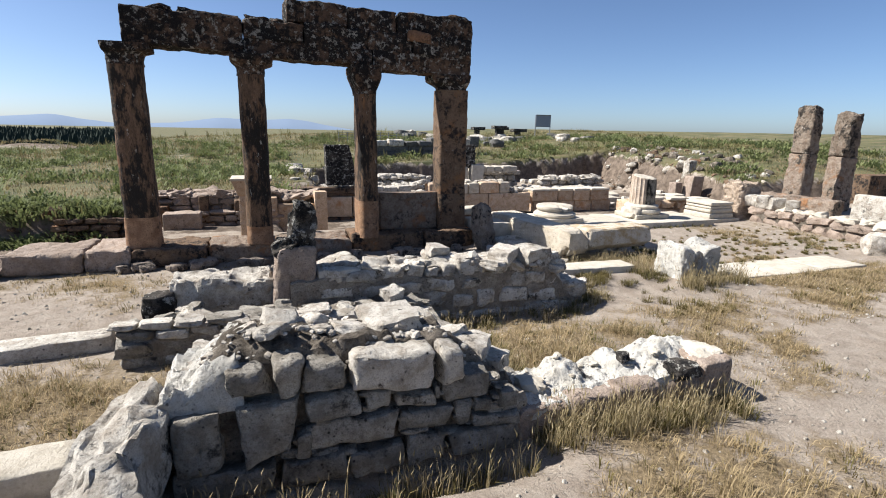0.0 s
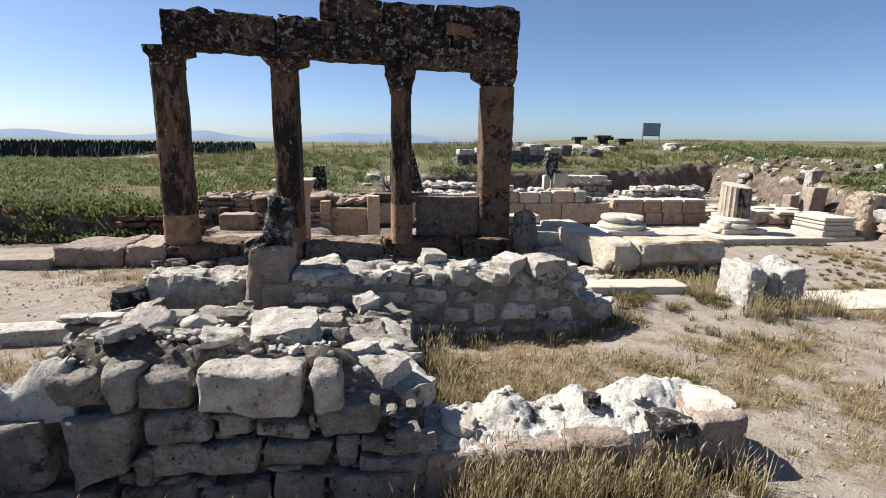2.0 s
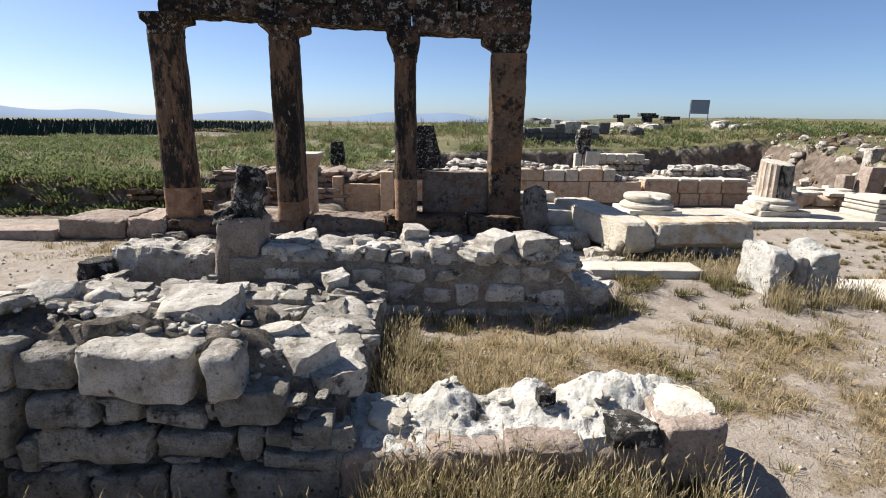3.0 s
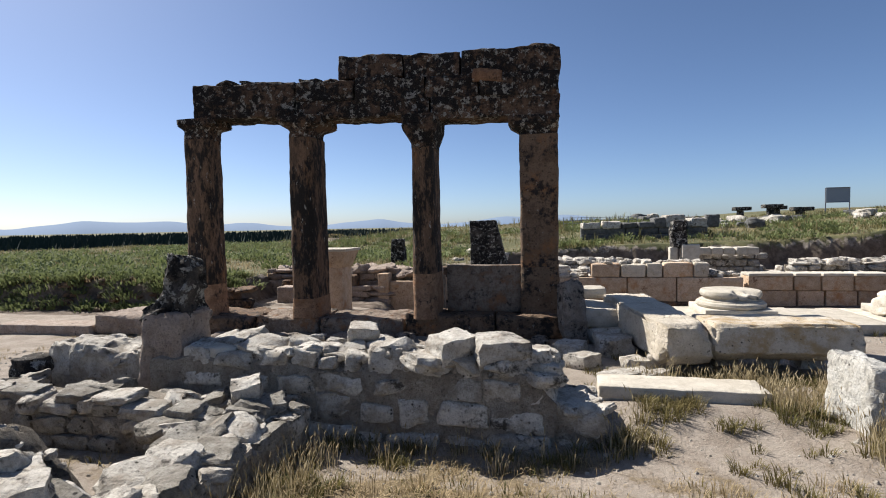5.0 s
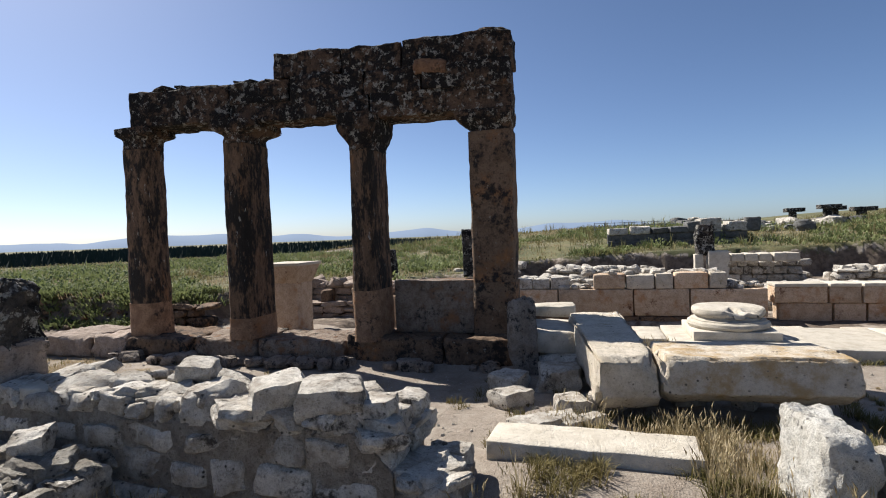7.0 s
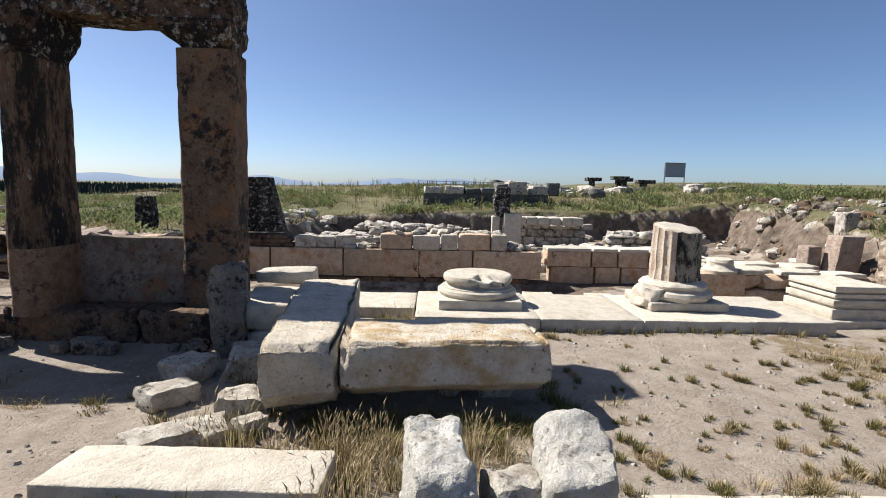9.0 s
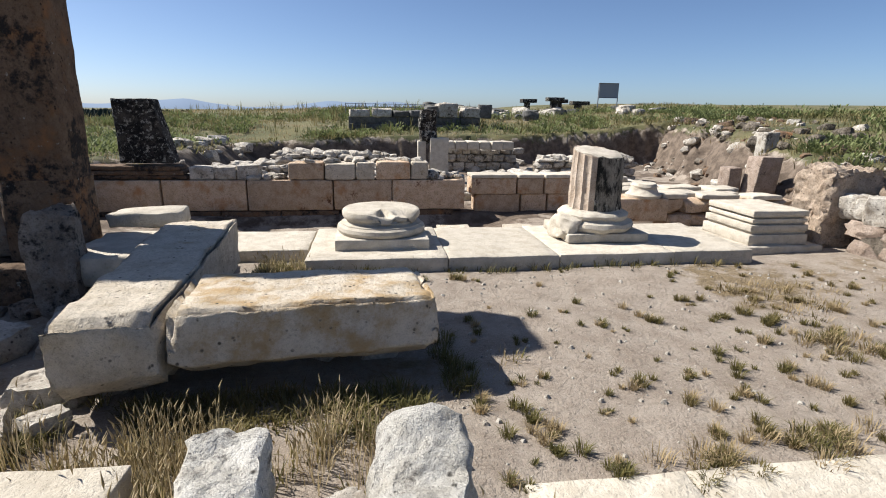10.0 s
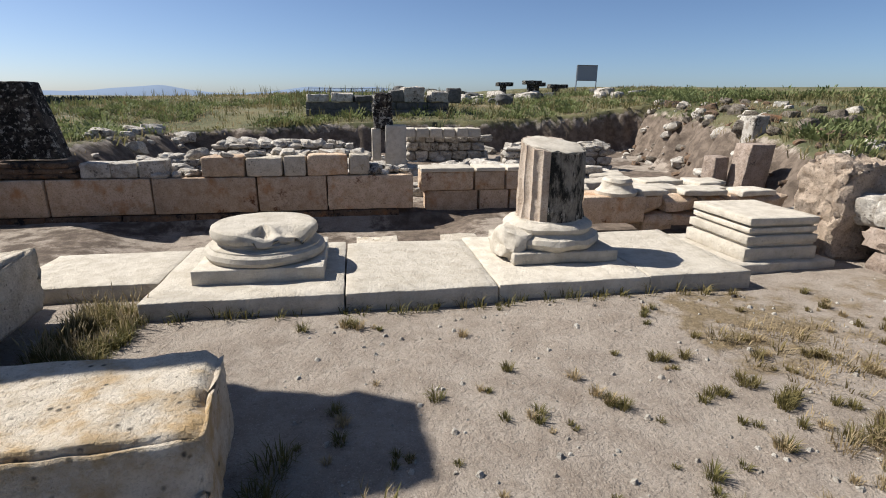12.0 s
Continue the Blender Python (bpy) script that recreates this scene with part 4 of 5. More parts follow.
base = thing("column_base", 6.476, 10.966, 0.14, "white round moulded column base with a chipped top", "column base")
part("plinth", block("plinth", M_WHITE, (1.02, 0.95, 0.125), 21, 0.012, 0.004, 0.1), base, pose(6.476, 10.944, 0.142))
disc = lathe("moulding", M_WHITE, ((0.46, 0.0), (0.492, 0.012), (0.508, 0.045), (0.498, 0.08), (0.47, 0.098), (0.462, 0.1), (0.46, 0.112), (0.425, 0.115), (0.4, 0.128), (0.395, 0.152), (0.418, 0.158), (0.42, 0.172), (0.434, 0.175), (0.446, 0.2), (0.446, 0.228), (0.436, 0.256), (0.418, 0.268), (0.40, 0.27), (0.33, 0.27), (0.26, 0.27), (0.18, 0.268), (0.1, 0.269), (0.04, 0.268)), 96, 2, 0.006, smooth=28)
for v in disc.vertices:
    a, rr = math.degrees(math.atan2(v.co.y, v.co.x)), math.hypot(v.co.x, v.co.y)
    if v.co.z > 0.16 and rr > 0.2:
        k = sstep(-112, -88, a) * sstep(-18, -38, a) * sstep(0.2, 0.34, rr)
        v.co.z -= k * (0.055 + 0.05 * nz(v.co.x * 9, v.co.y * 9, 4)) * (v.co.z > 0.2)
        v.co.x *= 1 - 0.12 * k * abs(nz(v.co.x * 6, v.co.y * 6, 9)) - 0.05 * k
        v.co.y *= 1 - 0.12 * k * abs(nz(v.co.x * 6, v.co.y * 6, 9)) - 0.05 * k
    if v.co.z > 0.2 and math.hypot(v.co.x - 0.02, v.co.y + 0.24) < 0.07:
        v.co.z -= 0.06
part("moulding", disc, base, pose(6.476, 10.955, 0.265))


base = thing("fluted_column", 9.112, 11.066, 0.14, "fluted column drum, half black, on a white moulded base", "column")
part("plinth", block("plinth", M_WHITE, (1.0, 0.9, 0.11), 22, 0.02, 0.006, 0.1), base, pose(9.133, 11.067, 0.142))
part("moulding", lathe("moulding", M_WHITE, ((0.44, 0.0), (0.48, 0.03), (0.49, 0.06), (0.47, 0.1), (0.42, 0.12), (0.40, 0.14), (0.42, 0.16), (0.425, 0.19), (0.40, 0.215), (0.33, 0.235), (0.325, 0.245)), 52, 5, 0.02), base, pose(9.101, 11.066, 0.25))
part("broken_corner", rock("broken_corner", M_WHITE, 78, 0.5, 7, 0.07), base, at(8.713, 10.945, 0.3, 0.36, 0.5, 0.3), "broken rough corner")


def fluted(mat, r, h, a0, a1, seed, flutes, depth):
    """One sector of a fluted drum, closed at the top and bottom."""
    bm = bmesh.new()
    n, rows = 180, 12
    grid = []
    for k in range(rows + 1):
        t = k / rows
        ring = []
        for i in range(n + 1):
            a = a0 + (a1 - a0) * i / n
            rr = r * (1.03 - 0.05 * t)
            if flutes:
                rr -= depth * abs(math.sin(a * flutes / 2)) ** 0.6
            q = Vector((math.cos(a) * r + seed, math.sin(a) * r, t * h))
            rr += noise.noise(q * 5) * (0.012 if flutes else 0.022) + (noise.noise(q * 12) * 0.012)
            x, y = rr * math.cos(a), rr * math.sin(a)
            zt = t * (h - 0.08 * x + 0.18 * y + 0.02 * nz(x * 9, y * 9))
            ring.append(bm.verts.new((x, y, zt)))
        grid.append(ring)
    for g0, g1 in zip(grid, grid[1:]):
        for i in range(n):
            bm.faces.new((g0[i], g0[i + 1], g1[i + 1], g1[i]))
    for ring, z in ((grid[0], 0.0), (grid[-1], h)):
        c = bm.verts.new((0, 0, z))
        for i in range(n):
            bm.faces.new((ring[i], ring[i + 1], c))
    return to_mesh("drum", bm, mat, 28)


part("fluted_face", fluted(M_DRUM, 0.315, 0.68, radians(40), radians(246), 1, 20, 0.024), base, pose(9.112, 11.066, 0.49))
part("crusted_face", fluted(M_DRUMDARK, 0.31, 0.68, radians(246), radians(400), 4, 0, 0), base, pose(9.112, 11.066, 0.49), "black crusted side of the drum")

part("broken_top", lathe("broken_top", M_WHITE, ((0.285, 0.0), (0.285, 0.02), (0.26, 0.028), (0.1, 0.03)), 40, 8, 0.02), base, pose(9.112, 11.066, 1.152, 10.2, 4.6, 0), "pale broken top face")

pil = thing("pilaster_base", 11.39, 11.068, 0.08, "large white pilaster base with stepped mouldings", "column base")
for i, (g, h0, h1) in enumerate(((0.0, 0.08, 0.21), (0.06, 0.21, 0.245), (0.02, 0.245, 0.325), (0.085, 0.325, 0.35), (0.05, 0.35, 0.40), (0.1, 0.40, 0.425), (0.04, 0.425, 0.50))):
    part("moulding_course", block("moulding_course", M_WHITE, (0.80 - g, 0.92 - g, h1 - h0), 500 + i, 0.009, 0.003, 0.1), pil, pose(11.34 + g * 0.5, 11.06 + g * 0.3, h0))
# ---- dressed wall behind the platform ----
wall = thing("ashlar_wall", 5.14, 15.744, -0.5, "warm ashlar wall of large blocks with a broken top", "wall")
ASH = [
    (-0.2, 2.31, -0.36, 0.25), (2.34, 3.91, -0.36, 0.25), (3.93, 5.59, -0.36, 0.25), (5.61, 6.77, -0.36, 0.25), (6.79, 8.3, -0.36, 0.25),
    (4.73, 5.43, 0.255, 0.60), (5.45, 6.05, 0.255, 0.58), (6.07, 6.44, 0.255, 0.60), (6.46, 7.15, 0.255, 0.62), (7.17, 7.53, 0.255, 0.62),
]
for i, (a, b, lo, hi) in enumerate(ASH):
    part("ashlar", block("ashlar", M_RUSTBLK if i in (6, 7, 9) else M_PINK, (b - a - 0.008, 0.5, hi - lo - 0.006), 600 + i, 0.035 if lo > 0 else 0.02, 0.01 if lo > 0 else 0.006, 0.1), wall, pose((a + b) / 2, 15.86 + rnd.uniform(-0.01, 0.01), lo))
for i in range(7):
    part("ashlar", block("ashlar", M_PIER, (1.14, 0.52, 0.42), 620 + i, 0.03, 0.012, 0.14), wall, pose(0.5 + 1.16 * i, 15.83, -0.79))
for a, b, lo, hi in ((2.86, 3.31, 0.255, 0.5), (3.33, 3.73, 0.255, 0.5), (3.75, 4.16, 0.255, 0.54), (0.71, 2.81, 0.255, 0.34), (0.51, 2.76, 0.34, 0.43), (0.61, 2.71, 0.43, 0.52), (0.01, 0.66, 0.255, 0.5)):
    part("stone", block("stone", M_RUBBLE if a > 2.7 else M_PIER, (b - a, 0.4, hi - lo), round(a * 70 + lo * 100), 0.035, 0.014, 0.09), wall, pose((a + b) / 2, 15.86, lo))
strew(wall, GREY, rnd, 26, 4.05, 8.1, 15.7, 16.1, lambda x, y: 0.6 if 4.6 < x < 7.4 else 0.28, (0.1, 0.3), 0.5)
strew(wall, GREY, rnd, 20, 7.42, 8.2, 15.65, 16.1, lambda x, y: 0.3, (0.12, 0.3), 0.7)
for i, (a, b) in enumerate(((8.45, 9.45), (9.47, 10.05), (10.07, 10.75), (10.77, 11.55))):
    part("ashlar", block("ashlar", M_PINK, (b - a - 0.02, 0.5, 0.34), 640 + i, 0.02, 0.007, 0.12), wall, pose((a + b) / 2, 16.0, -0.08))
    part("cap_slab", block("cap_slab", M_WHITE, (b - a - 0.03, 0.56, 0.07), 650 + i, 0.012, 0.006, 0.12), wall, pose((a + b) / 2, 16.0, 0.265))
    part("ashlar", block("ashlar", M_PINK, (b - a - 0.02, 0.46, 0.5), 660 + i, 0.02, 0.007, 0.12), wall, pose((a + b) / 2 + 0.1, 16.02, -0.59))
solo("leaning_stone", block("leaning_stone", M_BLACK, (0.98, 0.4, 1.2), 670, 0.03, 0.015, 0.1, taper=(0.72, 1), skew=-0.16), "black lichened slab standing on a wall", "stone", pose(2.08, 15.98, 0.56))
solo("small_dark_stone", block("small_dark_stone", M_BLACK, (0.42, 0.3, 0.8), 671, 0.04, 0.02, 0.1, taper=(0.8, 1)), "black lichened upright stone on a wall", "stone", pose(-0.46, 15.9, 0.5))
for x, w in ((7.48, 0.45), (8.4, 0.4)):
    solo("small_slab", block("small_slab", M_RUSTBLK, (w, 0.3, 0.1), round(x * 10), 0.012, 0.006, 0.08), "small flat cream slab lying before a wall", "slab", pose(x, 11.9, -0.02), "small slabs")

# ---- rooms and banks behind ----
rnd = random.Random(21)
wall = thing("rubble_wall", -1.0, 13.4, 0.0, "ruined rubble room wall with upright jamb stones", "wall")
part("core", lump("core", M_MORTAR, -2.9, 1.25, 13.3, 13.9, -0.4, lambda x, y: 0.62 + 0.1 * nz(x, y) - 0.1 * sstep(0.0, 0.3, x), 0.12, 0.06), wall)
courses(wall, rocks(M_ROSE, 7, 0.72, 0.05), rnd, "x", -2.9, -0.14, 13.22, -0.1, 0.66, (0.18, 0.5), (0.13, 0.26), 0.3)
strew(wall, rocks(M_ROSE, 7, 0.6, 0.05), rnd, 70, -2.9, 1.2, 13.3, 13.9, lambda x, y: 0.64 - 0.1 * sstep(0.0, 0.3, x), (0.14, 0.45), 0.45)
for x, h in ((-1.5, 0.72), (-2.35, 0.5), (-0.75, 0.62)):
    part("jamb", block("jamb", M_PIER, (0.2, 0.3, h), round(70 - x * 10), 0.03, 0.012, 0.1), wall, pose(x, 13.1, -0.05))
for x, w, h in ((0.0, 0.24, 0.98), (1.14, 0.3, 1.1)):
    part("jamb", block("jamb", M_PINK, (w, 0.34, h), round(90 + x * 10), 0.025, 0.01, 0.08), wall, pose(x, 13.12, -0.38), "pale upright jamb stone")
part("panel", block("panel", M_PINK, (0.86, 0.22, 0.8), 97, 0.02, 0.008, 0.08), wall, pose(0.555, 13.16, -0.38), "flat pale panel between two jambs")
solo("stone_bench", block("stone_bench", M_ROSE, (0.75, 0.4, 0.42), 703, 0.02, 0.008, 0.1), "low warm stone block by the room wall", "stone block", pose(-1.9, 12.6, -0.06))

wall = thing("retaining_wall", -4.5, 11.4, 0.0, "row of brown and grey stones edging an earth bank", "wall")
courses(wall, rocks(M_PIER, 5, 0.6, 0.05), rnd, "x", -3.9, -2.6, 11.25, -0.1, 0.45, (0.2, 0.6), (0.1, 0.3), 0.3)
strew(wall, rocks(M_PIER, 5, 0.6, 0.05), rnd, 55, -7.5, -2.7, 11.1, 11.9, lambda x, y: gz(x, y), (0.1, 0.3), 0.5)
courses(wall, rocks(M_ROSE, 7, 0.7, 0.05), rnd, "x", -2.2, 0.0, 12.9, -0.1, 0.3, (0.2, 0.6), (0.1, 0.26), 0.3)

wall = thing("low_wall", 12.23, 9.192, 0.0, "low pale rubble wall along the open court", "wall")
part("core", lump("core", M_MORTAR, 12.222, 12.742, 7.187, 10.4, -0.1, lambda x, y: 0.36 + 0.05 * nz(x * 2, y * 2), 0.1, 0.04), wall)
courses(wall, rocks(M_ROSE, 7, 0.7, 0.05), rnd, "y", 7.176, 10.4, 12.167, -0.06, 0.42, (0.3, 0.6), (0.2, 0.28), 0.34)
strew(wall, rocks(M_WHITE, 6, 0.5, 0.06), rnd, 40, 12.243, 12.743, 7.184, 10.35, lambda x, y: 0.38, (0.12, 0.34), 0.55)
for y, s in ((10.627, 0.34), (10.256, 0.38), (9.885, 0.34), (9.461, 0.3), (10.468, 0.26)):
    part("stone", rnd.choice(EARTHY), wall, at(12.38, y, 0.55, s, s, s * 0.95, 0, 0, rnd.uniform(0, 90)))
solo("corner_block", block("corner_block", M_ERODED, (0.92, 0.62, 1.08), 711, 0.09, 0.075, 0.05, taper=(0.9, 0.88), ragged=0.06), "tall eroded tan block at a wall corner", "stone block", pose(12.45, 11.02, -0.08, 0, 0, 3))
solo("wall_slab", block("wall_slab", M_PILLAR, (0.4, 2.0, 0.8), 712, 0.06, 0.04, 0.08, ragged=0.05), "large brown upright slab behind a low wall", "slab", pose(12.912, 9.727, -0.05, 0, 0, 2))
solo("wall_slab", block("wall_slab", M_RUBBLE, (0.4, 1.3, 0.95), 713, 0.04, 0.02, 0.14), "grey upright slab behind a low wall", "slab", pose(13.228, 7.852, 0.0, 0, 0, 2))
for x, y, w, h, sk, sd in ((14.45, 11.0, 0.47, 3.0, 0.06, 1), (15.95, 10.9, 0.5, 2.85, 0.0, 2)):
    pl = thing("stone_pillar", x, y, 0.1, "tall leaning stained stone pillar with a grey lichened top", "pillar", "pillars by the court")
    part("lower_stone", block("lower_stone", M_PILLAR, (w, 0.6, h * 0.56), 720 + sd, 0.07, 0.035, 0.1, taper=(0.93, 0.92), skew=sk * 0.56), pl, pose(x, y, 0.1))
    part("upper_stone", block("upper_stone", M_TOPGREY, (w * 0.93, 0.56, h * 0.445), 730 + sd, 0.09, 0.05, 0.08, taper=(0.9, 0.9), skew=sk * 0.44, ragged=0.08), pl, pose(x + sk * 0.56, y, 0.1 + h * 0.555), "grey lichened upper stone")
solo("wall_slab", block("wall_slab", M_PIER, (1.9, 0.5, 1.0), 725, 0.03, 0.012, 0.14), "dark brown upright slab beside a pillar", "slab", pose(18.95, 11.568, 0.1))
heap = thing("fallen_stones", 11.6, 6.73, 0.1, "group of fallen grey stones in dry grass", "rubble")
for x, y, s in ((11.39, 6.775, 0.55), (11.915, 6.742, 0.5), (12.335, 6.652, 0.45), (11.18, 6.29, 0.3), (12.02, 6.216, 0.34), (12.65, 6.346, 0.36)):
    part("stone", rnd.choice(EARTHY), heap, at(x, y, gz(x, y) + s * 0.28, s, s, s * 0.85, 0, 0, rnd.uniform(0, 90)))

solo("leaning_post", block("leaning_post", M_ROSE, (0.52, 0.42, 1.0), 730, 0.02, 0.008, 0.1, taper=(0.95, 1), skew=0.12), "leaning rectangular pink stone post", "post", pose(14.488, 15.002, -0.2))
solo("leaning_post", block("leaning_post", M_ROSE, (0.3, 0.35, 0.75), 731, 0.03, 0.012, 0.1), "small pink stone post beside a taller one", "post", pose(14.068, 15.304, -0.2))
solo("grey_stub", block("grey_stub", M_RUBBLE, (0.4, 0.4, 0.75), 732, 0.05, 0.03, 0.1, taper=(0.85, 0.85)), "grey round-topped stone stub on the bank", "stone", pose(16.01, 16.756, 0.5))
base = thing("column_base", 11.149, 13.709, 0.1, "small white moulded base on a pink block", "column base")
part("block", block("block", M_PINK, (1.0, 0.6, 0.4), 733, 0.02, 0.008, 0.1), base, pose(11.023, 13.651, -0.2))
part("moulding", lathe("moulding", M_WHITE, ((0.3, 0), (0.31, 0.05), (0.25, 0.09), (0.22, 0.16), (0.23, 0.2), (0.2, 0.25)), 32, 3, 0.015), base, pose(11.159, 13.603, 0.2))
wall = thing("paved_edge", 12.44, 13.546, 0.0, "low broken pale paving edge on a stone course", "wall")
courses(wall, rocks(M_PINK, 7, 0.8, 0.035), rnd, "x", 11.547, 13.647, 13.446, -0.35, 0.18, (0.3, 0.7), (0.22, 0.3), 0.4)
for i in range(9):
    part("slab", block("slab", M_WHITE, (rnd.uniform(0.4, 0.8), 0.45, 0.09), 740 + i, 0.03, 0.012, 0.1), wall, pose(11.7 + 0.22 * i, 13.65 + 0.28 * (i % 4), 0.18 - 0.02 * (i % 3), 0, 0, rnd.uniform(-10, 10)))

post = thing("white_post", 7.978, 20.796, 0.0, "broken white marble post with a dark upper stone", "post")
part("lower_stone", block("lower_stone", M_WHITE, (0.24, 0.3, 0.85), 750, 0.03, 0.01, 0.1), post, pose(7.883, 20.792, -0.1))
part("upper_stone", block("upper_stone", M_BLACK, (0.5, 0.4, 0.95), 751, 0.08, 0.05, 0.1), post, pose(8.072, 20.842, 0.72), "black lichened broken upper stone")
solo("white_block", block("white_block", M_WHITE, (0.55, 0.4, 1.1), 752, 0.03, 0.012, 0.1), "upright smooth white block", "stone block", pose(8.398, 20.706, -0.25))
wall = thing("rubble_wall", 10.34, 23.324, -0.3, "ruined dark rubble wall with a pale coping", "wall")
part("core", lump("core", M_MORTAR, 9.037, 11.537, 23.34, 23.94, -0.8, lambda x, y: 0.45, 0.2, 0.05), wall)
courses(wall, MASON, rnd, "x", 9.037, 11.537, 23.216, -0.7, 0.35, (0.22, 0.5), (0.2, 0.3), 0.35)
for i in range(6):
    part("coping", block("coping", M_WHITE, (0.4, 0.5, 0.28), 760 + i, 0.05, 0.02, 0.12), wall, pose(8.95 + 0.41 * i, 22.6, 0.38, 0, 0, rnd.uniform(-6, 6)))
# low walls and rubble in the dug rooms
for i, (x0, x1, y, z1) in enumerate(((1.0, 7.2, 17.6, 0.05), (2.0, 6.5, 20.5, 0.0), (9.0, 13.0, 18.4, -0.05), (11.5, 14.5, 20.6, 0.2), (3.0, 7.0, 23.5, 0.1))):
    wall = thing("rubble_wall", (x0 + x1) / 2, y, -0.45, "low ruined rubble footing of pale stones", "wall", "room footings")
    part("core", lump("core", M_MORTAR, x0, x1, y, y + 0.6, -0.9, lambda x, yy: z1 - 0.06 + 0.1 * nz(x, yy), 0.25, 0.06), wall)
    courses(wall, GREY, rnd, "x", x0, x1, y - 0.06, -0.5, z1, (0.25, 0.6), (0.16, 0.28), 0.35)
    strew(wall, GREY, rnd, 40, x0, x1, y, y + 0.6, lambda x, yy: z1, (0.16, 0.5), 0.5)
for i, (x, y, w) in enumerate(((12.2, 21.0, 1.2), (12.8, 20.0, 1.4), (13.2, 23.5, 1.3), (11.9, 18.7, 0.7), (13.4, 18.4, 0.8), (12.5, 17.2, 0.9), (11.8, 16.6, 0.6))):
    solo("fallen_slab", block("fallen_slab", M_WHITE, (w, 0.7, 0.22), 780 + i, 0.05, 0.02, 0.14), "pale fallen slab lying among the ruins", "slab", pose(x, y, max(gz(x, y), -0.4) + (0.1 if i < 3 else 0.0), rnd.uniform(-4, 4), rnd.uniform(-4, 4), rnd.uniform(-20, 20)), "fallen slabs")
# loose stones on the earth banks
bankst = thing("bank_rubble", 16.0, 18.0, 0.6, "grey stones sticking out of the earth bank", "rubble")
for _ in range(260):
    y = rnd.uniform(13.4, 26)
    x = 13.7 + 0.33 * max(0, y - 13.6) + rnd.triangular(-0.4, 5.0, 0.9)
    s = 0.06 + 0.36 * rnd.random() ** 2.2
    part("stone", rnd.choice(rocks(M_PIER, 5, 0.6, 0.05) if rnd.random() < 0.3 else (rocks(M_MORTAR, 6) if rnd.random() < 0.5 else GREY)), bankst, at(x, y, gz(x, y) + s * 0.1, s * 1.2, s, s * 0.7, rnd.uniform(-20, 20), rnd.uniform(-20, 20), rnd.uniform(0, 360)))
roomst = thing("room_rubble", 5.0, 22.0, -0.4, "scattered pale stones on the floor of the dug rooms", "rubble")
for _ in range(200):
    x, y = rnd.uniform(0.5, 14), rnd.uniform(16.5, 25.6)
    s = 0.12 + 0.4 * rnd.random() ** 2
    part("stone", rnd.choice(GREY), roomst, at(x, y, gz(x, y) + s * 0.2, s * 1.3, s, s * 0.7, rnd.uniform(-14, 14), rnd.uniform(-14, 14), rnd.uniform(0, 360)))

# ---- beyond: stacked blocks, fence, sign, far stones ----
stack = thing("block_stack", 8.4, 28.9, 0.4, "long stack of dark stone courses and blocks in the meadow", "stone stack")
for k in range(3):
    x = 5.4
    while x < 11.2:
        w = rnd.uniform(1.2, 2.4)
        w = min(w, 11.35 - x)
        part("course_block", block("course_block", M_SLATE, (w - 0.03, 1.0 - 0.2 * k, 0.3), rnd.randrange(9999), 0.03, 0.012, 0.25), stack, pose(x + w / 2, 29.2, 0.42 + 0.31 * k))
        x += w
for x, w, h in ((5.9, 0.9, 0.3), (6.9, 0.9, 0.36), (7.7, 0.7, 0.28), (8.5, 0.8, 0.3), (9.2, 0.7, 0.5), (9.8, 0.9, 0.62), (11.0, 1.0, 0.45), (11.6, 0.6, 0.6)):
    part("top_block", block("top_block", M_SLATE if w < 0.9 else M_RUBBLE, (w, 0.8, h), round(x * 77), 0.09, 0.04, 0.2), stack, pose(x, 29.2, 1.33, 0, 0, rnd.uniform(-12, 12)))


def bar(name, p, q, r, mat):
    bm = bmesh.new()
    p, q = Vector(p), Vector(q)
    bmesh.ops.create_cone(bm, segments=8, radius1=r, radius2=r, depth=(q - p).length, cap_ends=True)
    bmesh.ops.transform(bm, matrix=Matrix.Translation((p + q) / 2) @ (q - p).to_track_quat("Z", "Y").to_matrix().to_4x4(), verts=bm.verts)
    return to_mesh(name, bm, mat, 40)


fence = thing("fence", 7.3, 38.0, 1.2, "thin grey metal railing along the meadow", "fence")
for i in range(9):
    x = 4.9 + 0.6 * i
    part("post", bar("post", (x, 38, gz(x, 38) - 0.1), (x, 38, 2.02), 0.025, M_STEEL), fence)
for z in (1.6, 1.8, 1.98):
    part("rail", bar("rail", (4.9, 38, z), (9.7, 38, z), 0.014, M_STEEL), fence)
board = thing("signboard", 23.6, 42.4, 1.8, "grey information board on two steel legs", "sign")
bm = bmesh.new()
bmesh.ops.create_cube(bm, size=1.0)
bmesh.ops.scale(bm, vec=(1.48, 0.05, 1.0), verts=bm.verts)
bmesh.ops.bevel(bm, geom=bm.edges, offset=0.01, segments=1, affect="EDGES")
part("panel", to_mesh("panel", bm, M_BOARD), board, pose(23.6, 42.4, 3.24))
for x in (22.86, 24.34):
    part("leg", bar("leg", (x, 42.44, gz(x, 42.4) - 0.2), (x, 42.44, 3.74), 0.04, M_STEEL), board)
for x in (22.86, 24.34):
    part("frame_bar", bar("frame_bar", (22.86, 42.37, 2.74 if x < 23 else 3.74), (24.34, 42.37, 2.74 if x < 23 else 3.74), 0.03, M_STEEL), board)
